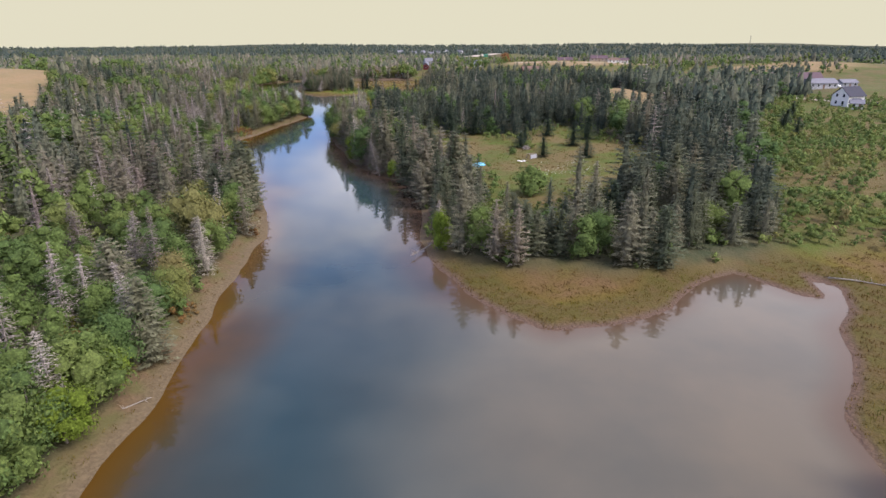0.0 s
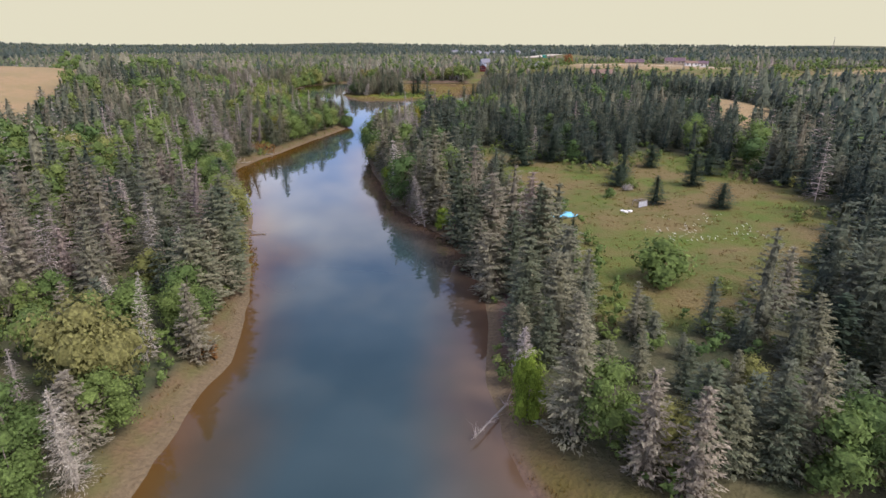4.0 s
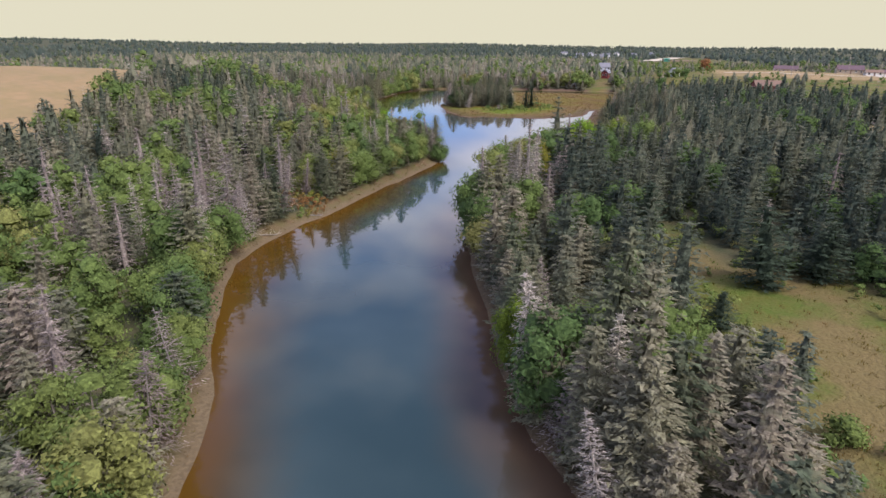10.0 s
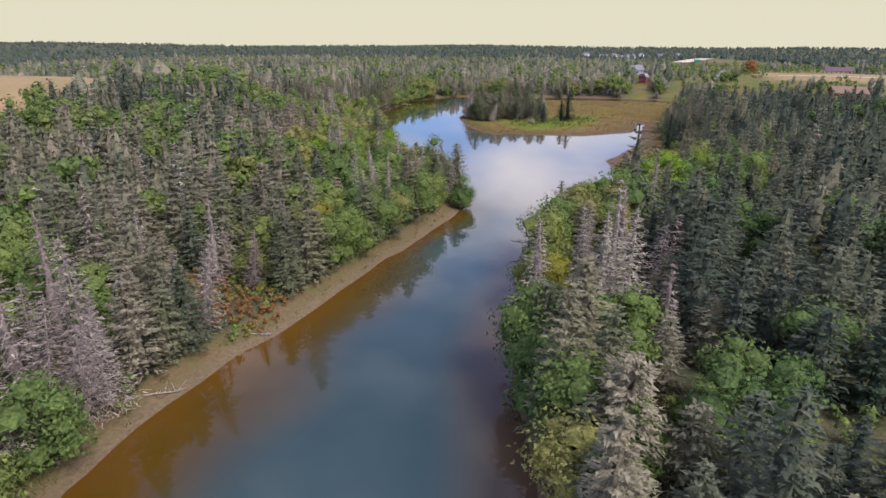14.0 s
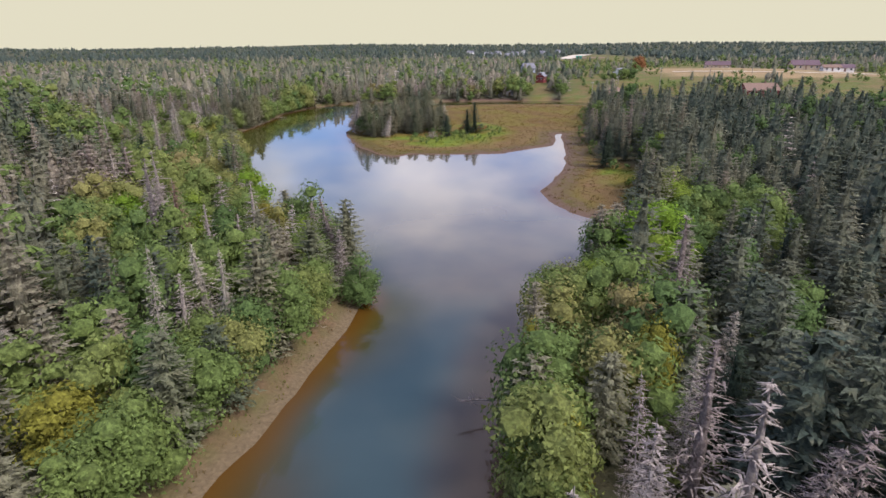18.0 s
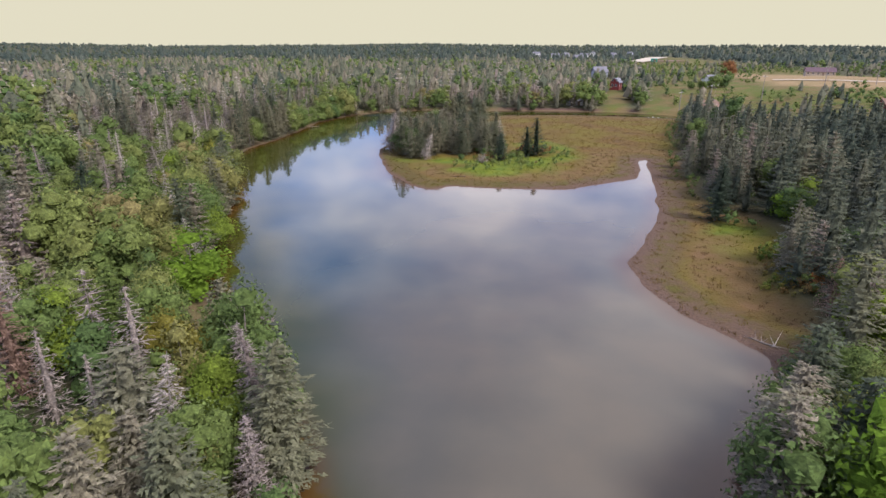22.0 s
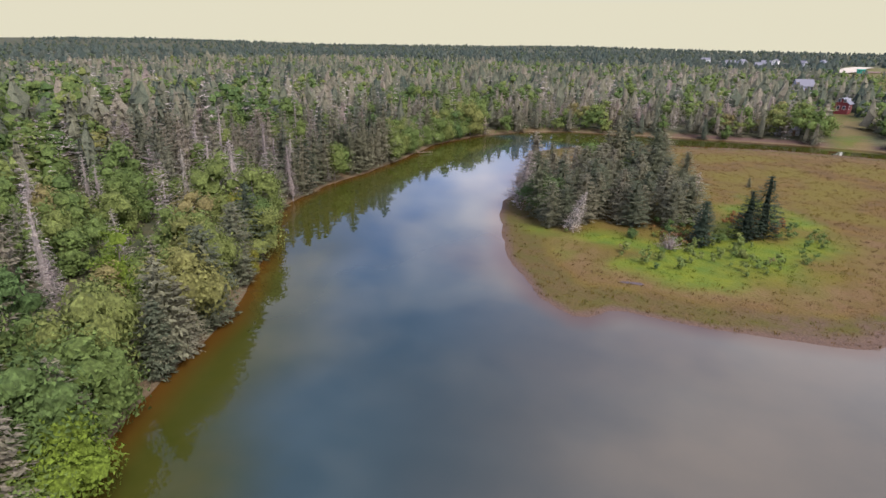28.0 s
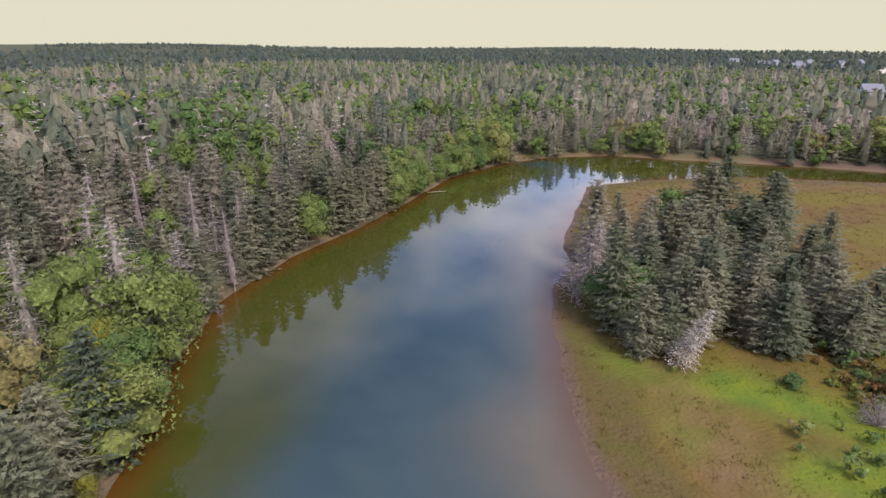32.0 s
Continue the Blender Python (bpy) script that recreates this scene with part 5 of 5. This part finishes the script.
house("house", 176, 594, 10, 7, 2.4, 1.8, -15, "white", "violet_roof", "small white house with a plum-coloured gabled roof", 1, lift=0.3)
house("bungalow", 65, 446, 13, 8, 2.8, 2.4, 5, "red", "brown_roof", "brown-roofed bungalow half hidden by trees", 1, chimney=True, lift=2.5)
house("cottage", 10, 468, 9, 6, 2.5, 2.0, 30, "grey", "brown_roof", "grey cottage with a brown roof among trees", 1, lift=2.5)
house("trailer", 13, 481, 6, 2.6, 2.4, 0.3, 15, "white", "white", "small white trailer in a yard", 1, lift=0.5)
house("house", 34, 572, 7, 6, 3.2, 2.2, 40, "white", "grey_roof", "white house partly hidden behind trees", 1, lift=0.3)
for x, y, t, m in [(-58, 1215, 10, "white"), (-42, 1310, 60, "grey"), (-12, 1260, 0, "white"), (9, 1420, 75, "white"), (38, 1330, -40, "grey"), (-96, 1390, 20, "white"), (81, 1470, 65, "blue"), (-24, 1130, 12, "grey")]:
    tagged(house("house", x, y, 13, 9, 5.0, 3.0, t, m, "grey_roof", "far-off house on the wooded rise", 2, lift=1.0), group="far-off village houses")


def strip(name, points, width, mat, label, lift=0.05):
    """A lane laid along the ground."""
    p = [Vector((x, y, 0)) for x, y in points]
    fine = []
    for i in range(len(p) - 1):
        for k in range(8):
            fine.append(p[i].lerp(p[i + 1], k / 8))
    fine.append(p[-1])
    v, f = [], []
    for i, c in enumerate(fine):
        d = (fine[min(i + 1, len(fine) - 1)] - fine[max(i - 1, 0)]).normalized()
        side = Vector((-d.y, d.x, 0))
        for u in (-1, -0.5, 0, 0.5, 1):
            q = c + side * (u * width / 2)
            v.append((q.x, q.y, foot(q.x, q.y) + lift))
    for i in range(len(fine) - 1):
        for k in range(4):
            a = i * 5 + k
            f.append((a, a + 5, a + 6, a + 1))
    me = raw_mesh(name, np.array(v), np.array(f))
    me.materials.append(mat)
    return tagged(new(name, me), label, "road", kind="structure")


strip("lane", [(146, 300), (158, 264), (172, 246), (182, 236), (215, 218)], 4.5, PAINT["gravel"], "pale gravel lane past a farmhouse", 0.12)
strip("road", [(40, 1112), (52, 1100), (64, 1130), (82, 1220), (104, 1310), (128, 1395)], 26, PAINT["gravel"], "wide pale gravel road cut through scrub", 1.4)
strip("bare_ground", [(72, 1150), (96, 1170), (130, 1180)], 40, PAINT["earth"], "bare reddish earth beside a new road", 0.9)
strip("track", [(70, 590), (83, 587), (102, 573), (132, 562), (190, 566)], 5, PAINT["gravel"], "pale gravel road through a hayfield", 0.3)


def car(x, y, turn, paint, label):
    root = tagged(new("car"), label, "car")
    root.matrix_world = pose(x, y, foot(x, y) + 0.15, 0, 0, turn)
    body = prism([(-2.15, 0.25), (2.15, 0.25), (2.2, 0.75), (1.3, 0.92), (0.75, 1.4), (-0.9, 1.42), (-1.6, 0.95), (-2.15, 0.85)], -0.85, 0.85)
    bmesh.ops.bevel(body, geom=body.edges[:], offset=0.06, segments=2, affect="EDGES")
    part("body", body, PAINT[paint], root)
    part("glazing", prism([(1.22, 0.95), (0.74, 1.33), (-0.85, 1.35), (-1.45, 0.97)], -0.87, 0.87), glass, root)
    for px in (-0.78, 0.78):
        for py in (-1.35, 1.35):
            bm = bmesh.new()
            bmesh.ops.create_cone(bm, cap_ends=True, segments=14, radius1=0.33, radius2=0.33, depth=0.22, matrix=pose(px, py, 0.33, 0, 90, 0))
            w = part("wheel", bm, PAINT["rubber"], root)
            bm = bmesh.new()
            bmesh.ops.create_cone(bm, cap_ends=True, segments=10, radius1=0.19, radius2=0.19, depth=0.24, matrix=pose(px, py, 0.33, 0, 90, 0))
            part("rim", bm, PAINT["metal"], w)


car(173, 238, 70, "car_dark", "dark parked car on a gravel lane")
car(197, 300, 20, "car_white", "white parked car beside a bungalow")


def utility_pole(x, y, turn):
    root = tagged(new("utility_pole"), "weathered wooden utility pole with a crossarm", "pole", "utility poles")
    root.matrix_world = pose(x, y, foot(x, y), 0, 0, turn)
    p = new("post", soft_mesh("post", pole([(0, 0, -0.5), (0, 0, 11.5)], [0.17, 0.11], 8), "grey_bark"))
    p.parent = root
    part("crossarm", box(-1.1, 1.1, -0.07, 0.07, 10.6, 10.75), PAINT["pole"], root)
    for u in (-0.95, -0.35, 0.35, 0.95):
        part("insulator", box(u - 0.05, u + 0.05, -0.05, 0.05, 10.75, 10.95), PAINT["white"], root)


for x, y, t in [(44, 517, 20), (74, 532, 20), (20, 505, 20), (104, 552, 10), (4, 484, 30), (205, 268, 60), (150, 590, 0), (10, 620, 0)]:
    utility_pole(x, y, t)


# a lattice mast on the far ridge
mast = tagged(new("lattice_mast"), "slim steel lattice mast on a far ridge", "mast")
mast.location = (700, 1400, foot(700, 1400))
for px, py in ((-2, -2), (2, -2), (0, 2)):
    leg = new("leg", soft_mesh("leg", stick_between((px, py, 0), (px * 0.15, py * 0.15, 42), 0.35, 0.2), "grey_bark"))
    leg.parent = mast
for i in range(6):
    h0, k = 4 + 6 * i, 1 - (4 + 6 * i) / 50
    brace = new("brace", soft_mesh("brace", stick_between((-2 * k, -2 * k, h0), (2 * k, -2 * k, h0 + 5), 0.15, 0.15), "grey_bark"))
    brace.parent = mast


# meadow things
def crumpled_tarp(x, y):
    bm = bmesh.new()
    bmesh.ops.create_grid(bm, x_segments=18, y_segments=14, size=1)
    for v in bm.verts:
        u, w = v.co.x, v.co.y
        h = 0.16 + 0.36 * noise.noise(Vector((u * 2.2, w * 2.2, 1.0))) + 0.14 * noise.noise(Vector((u * 6, w * 6, 3.0))) + 0.3 * max(0, 1 - u * u - w * w)
        v.co = (u * 2.3 + 0.3 * noise.noise(Vector((w * 3, 0, 0))), w * 1.5 + 0.3 * noise.noise(Vector((u * 3, 5, 0))), max(0.03, h))
    me = bpy.data.meshes.new("tarpaulin")
    bm.to_mesh(me)
    bm.free()
    me.materials.append(PAINT["tarp"])
    ob = tagged(new("tarpaulin", me), "crumpled light blue tarpaulin lying on the meadow", "tarpaulin")
    ob.matrix_world = pose(x, y, foot(x, y), 0, 0, 25)


crumpled_tarp(8.3, 137.5)
rack = tagged(new("metal_rack"), "tilted grey metal frame with a panel standing in the grass", "frame")
rack.matrix_world = pose(22, 142.5, foot(22, 142.5), 0, 0, 35)
for px in (-1.1, 1.1):
    for py in (-0.7, 0.7):
        leg = new("leg", soft_mesh("leg", stick_between((px, py, 0), (px * 0.9, py * 0.9, 1.1), 0.05, 0.05), "grey_bark"))
        leg.parent = rack
for a, b in (((-1.0, -0.63, 1.1), (1.0, -0.63, 1.1)), ((-1.0, 0.63, 1.1), (1.0, 0.63, 1.1)), ((-1.0, -0.63, 1.1), (-1.0, 0.63, 1.1)), ((1.0, -0.63, 1.1), (1.0, 0.63, 1.1))):
    bar = new("bar", soft_mesh("bar", stick_between(a, b, 0.05, 0.05), "grey_bark"))
    bar.parent = rack
part("panel", prism([(-0.75, 0.1), (-0.7, 0.1), (-0.6, 1.0), (-0.65, 1.0)], -1.0, 1.0), PAINT["grey"], rack)
for i, (x, y) in enumerate([(19, 139), (19.8, 139.4), (18.5, 139.6)]):
    bm = bmesh.new()
    bmesh.ops.create_icosphere(bm, subdivisions=2, radius=0.5)
    for v in bm.verts:
        v.co *= 0.75 + 0.5 * noise.noise(v.co * 2.4 + Vector((i * 7, 0, 0)))
        v.co.z = max(-0.1, v.co.z * 0.5)
    me = bpy.data.meshes.new("white_sack")
    bm.to_mesh(me)
    bm.free()
    me.materials.append(PAINT["white"])
    ob = tagged(new("white_sack", me), "crumpled white plastic sack on the grass", "sack", "sacks in the meadow")
    ob.matrix_world = pose(x, y, foot(x, y) + 0.08)
house("container", 80, 1125, 8, 4, 3, 0.6, 5, "green", "green", "green site container beside a new road", 1, lift=1.0)


# ---- low growth ----
def low_growth(name, x, y, shapes, size, tint, g, mat, label, category, sink=0.05):
    d = shore(x, y)
    z = ground_height(x, y, d)[0]
    n = len(x)
    many(name, shapes, x, y, z - sink, size, g.uniform(0.7, 1.2, n), tint, g.uniform(0, 6.28, n), g.integers(0, len(shapes), n), mat, label, category)


SHRUB = [crowned(leafy_parts(rng, 1.5, 1.15, 34, 0.2, 0.05, 1, 1), 1.5, 0.1) for i in range(4)]
x, y, g = scatter(-150, 200, 20, 500, 2.3, 61)
d = shore(x, y)
marsh = ground_height(x, y, d)[1]
need = np.where(x + 0.14 * y < 0, np.where(y < 140, 2.6, np.where(y < 200, 1.9, np.where(y < 258, 2.8, 0.6))), 0.7)
rim = ((d > need) & (d < need + 3.5) & (marsh < 0.3) & (g.random(x.shape) < 0.6)) & (x < 60)
scrub = (area(SCRUB, x, y, 3) > 0.5) & (g.random(x.shape) < 0.72 + 1.1 * (value_noise(x, y, 16, 71) - 0.5)) & (marsh < 0.5)
heath = (area(ISLE_HEATH, x, y, 1) > 0.5) & (g.random(x.shape) < 1.1 * smooth(value_noise(x, y, 7, 75), 0.3, 0.6))
edge = (np.abs(edge_distance(MEADOW, x, y)) < 7) & (g.random(x.shape) < 0.75 * smooth(value_noise(x, y, 8, 74), 0.35, 0.65))
creek = (edge_distance(ISLE_MARSH, x, y) < 4) & (x > -16) & (y > 330) & (g.random(x.shape) < 0.6)
wooded = (d > need + 2) & (d < 48) & (x < 62) & (y < 420) & (marsh < 0.3) & (open_land(x, y, d, marsh) < 0.5) & (g.random(x.shape) < 0.42)
ok = (rim | scrub | heath | edge | creek | wooded) & (d > 0.8)
x, y, d = x[ok], y[ok], d[ok]
low_growth("undergrowth", x, y, SHRUB, g.uniform(0.6, 1.5, len(x)) * np.where(y > 350, 0.85, np.where(x > 55, 1.25, 1.0)), np.clip(value_noise(x, y, 9, 72) * 0.8 + g.normal(0.1, 0.15, len(x)), 0, 1), g, "leaf_many", "low green scrub on banks, heath and meadow edges", "scrub")

BRACKEN = [(-70.5, 200.5, 6.0), (-37, 54.5, 3.5), (-39, 107, 3.0), (-79, 202, 4.0), (-33, 91, 2.5), (-9, 317, 4.5), (-12, 305, 4.0), (-61, 384, 4.0), (-50, 397, 5.0), (-29, 60, 2.5)]
MAT["bracken"] = leaf_material("turning_bracken", [(0.0, (0.21, 0.105, 0.04)), (0.45, (0.2, 0.135, 0.05)), (0.75, (0.17, 0.17, 0.035)), (1.0, (0.1, 0.16, 0.03))], False)
x, y, g = scatter(-112, 5, 40, 410, 0.9, 66)
d = shore(x, y)
ok = (np.min([np.hypot(x - p, y - q) - r * (0.6 + 0.8 * value_noise(x, y, 3, 76)) for p, q, r in BRACKEN], axis=0) < 0) & (d > 1.5) & (g.random(x.shape) < 0.95)
x, y = x[ok], y[ok]
low_growth("bracken", x, y, SHRUB, g.uniform(0.4, 0.85, len(x)), np.clip(value_noise(x, y, 5, 77) * 1.3 - 0.25 + g.normal(0, 0.15, len(x)), 0, 1), g, "bracken", "orange and lime-green bracken in small clearings", "bracken")

x, y, g = scatter(-40, 300, 440, 1000, 7.0, 62)
open_scrub = (np.maximum(area(NORTH_FIELD, x, y, 5), area(HOUSE_FIELD, x, y, 5)) > 0.5) & (area(STUBBLE, x, y, 5) < 0.5) & (g.random(x.shape) < 0.35 + 0.6 * (value_noise(x, y, 40, 73) - 0.5))
x, y = x[open_scrub], y[open_scrub]
low_growth("far_scrub", x, y, SHRUB, g.uniform(1.2, 2.6, len(x)), g.uniform(0, 0.8, len(x)), g, "leaf_many", "scattered green scrub on distant open land", "scrub")


def tuft_parts(rng, blades, height, reach):
    v, f = [], []
    for i in range(blades):
        a = rng.uniform(0, 6.28)
        r = rng.uniform(0, reach)
        cx, cy = math.cos(a) * r, math.sin(a) * r
        b = rng.uniform(0, 6.28)
        w = height * 0.16
        lean = height * rng.uniform(0.1, 0.6)
        k = len(v)
        v += [(cx - math.sin(b) * w, cy + math.cos(b) * w, 0), (cx + math.sin(b) * w, cy - math.cos(b) * w, 0), (cx + math.cos(b) * lean, cy + math.sin(b) * lean, height * rng.uniform(0.7, 1.2))]
        f.append((k, k + 1, k + 2))
    return np.array(v), np.array(f)


MARSH_GRASS = [(0.0, (0.1, 0.058, 0.028)), (0.3, (0.138, 0.086, 0.028)), (0.55, (0.14, 0.106, 0.018)), (0.75, (0.108, 0.118, 0.013)), (1.0, (0.072, 0.12, 0.013))]
MAT["grass"] = leaf_material("marsh_grass_blades", MARSH_GRASS, False)
TUFTS = [tuft_parts(rng, 11, 0.26, 0.6) for i in range(4)]
x, y, g = scatter(-112, 110, 10, 500, 0.95, 63)
d = shore(x, y)
marsh = ground_height(x, y, d)[1]
ok = (d > 0.25) & (marsh > 0.6) & ((area(ISLE_HEATH, x, y, 1) < 0.6) | (value_noise(x, y, 4, 86) > 0.4)) & (g.random(x.shape) < np.where(y > 430, 0.3, np.where(y < 100, 0.85, 0.42)))
x, y, d = x[ok], y[ok], d[ok]
lush = np.maximum(area(LUSH, x, y, 3), area(LUSH_EAST, x, y, 3))
tint = np.clip(0.1 + 0.5 * value_noise(x, y, 8, 81) + 0.35 * (value_noise(x, y, 28, 82) - 0.4) + 0.5 * lush + g.normal(0, 0.07, len(x)) + 0.14 * smooth(d, 0, 2.5) * (1 - smooth(d, 5, 8)) - 0.18 * smooth(d, 6, 9) * (1 - smooth(d, 12, 15)) - 0.14 * (y < 100), 0, 1)
low_growth("marsh_grass", x, y, TUFTS, g.uniform(0.6, 1.35, len(x)), tint, g, "grass", "golden-brown and green salt-marsh grass in soft tufts", "grass", 0.03)

x, y, g = scatter(-80, 130, 20, 260, 1.0, 64)
d = shore(x, y)
strand = (d > 0.9) & (d < np.where(x + 0.14 * y < 0, 4.2, 2.0)) & (g.random(x.shape) < 0.5) & (x < -18)
field = ((area(MEADOW, x, y, 1) > 0.5) | (area(SCRUB, x, y, 1) > 0.5) & (y < 190)) & (g.random(x.shape) < 0.3)
ok = strand | field
x, y = x[ok], y[ok]
tint = np.clip(0.55 + 1.7 * (0.6 * value_noise(x, y, 13, 83) + 0.4 * value_noise(x, y, 5, 85) - 0.5) + g.normal(0, 0.08, len(x)) - 0.1 * (x < -18), 0, 1)
low_growth("meadow_grass", x, y, TUFTS, g.uniform(0.6, 1.4, len(x)), tint, g, "grass", "rough green and straw-coloured grass of meadow and strand", "grass", 0.03)

# pale flower heads in the meadow
x, y, g = scatter(20, 36, 124, 136, 1.0, 65)
ok = value_noise(x, y, 3, 84) > 0.5
x, y = x[ok], y[ok]
MAT["flower"] = plain("white_flowers", (0.7, 0.7, 0.62), 0.8)
low_growth("white_flowers", x, y, [leafy_parts(rng, 0.7, 0.22, 5, 0.07, 0.75, 3, 0)[:2]], g.uniform(0.8, 1.3, len(x)), g.uniform(0, 1, len(x)), g, "flower", "white flower heads scattered in the meadow", "flowers", 0.0)


def marsh_pool(x, y, rx, ry, turn):
    v = [(0, 0, 0)] + [(rx * math.cos(a) * (1 + 0.2 * math.sin(3 * a + x)), ry * math.sin(a) * (1 + 0.25 * math.cos(2 * a)), 0) for a in np.arange(0, 6.28, 0.35)]
    n = len(v) - 1
    me = raw_mesh("pool", np.array(v), np.array([(0, i + 1, (i + 1) % n + 1) for i in range(n)]))
    me.materials.append(water_mesh.materials[0])
    ob = tagged(new("pool", me), "small still pool in the marsh grass", "water", kind="structure")
    ob.matrix_world = pose(x, y, max(foot(x, y), foot(x + 0.8, y), foot(x - 0.8, y)) + 0.03, 0, 0, turn)


marsh_pool(-65, 361, 1.5, 0.5, 10)
marsh_pool(-92, 393.5, 0.9, 0.7, 30)
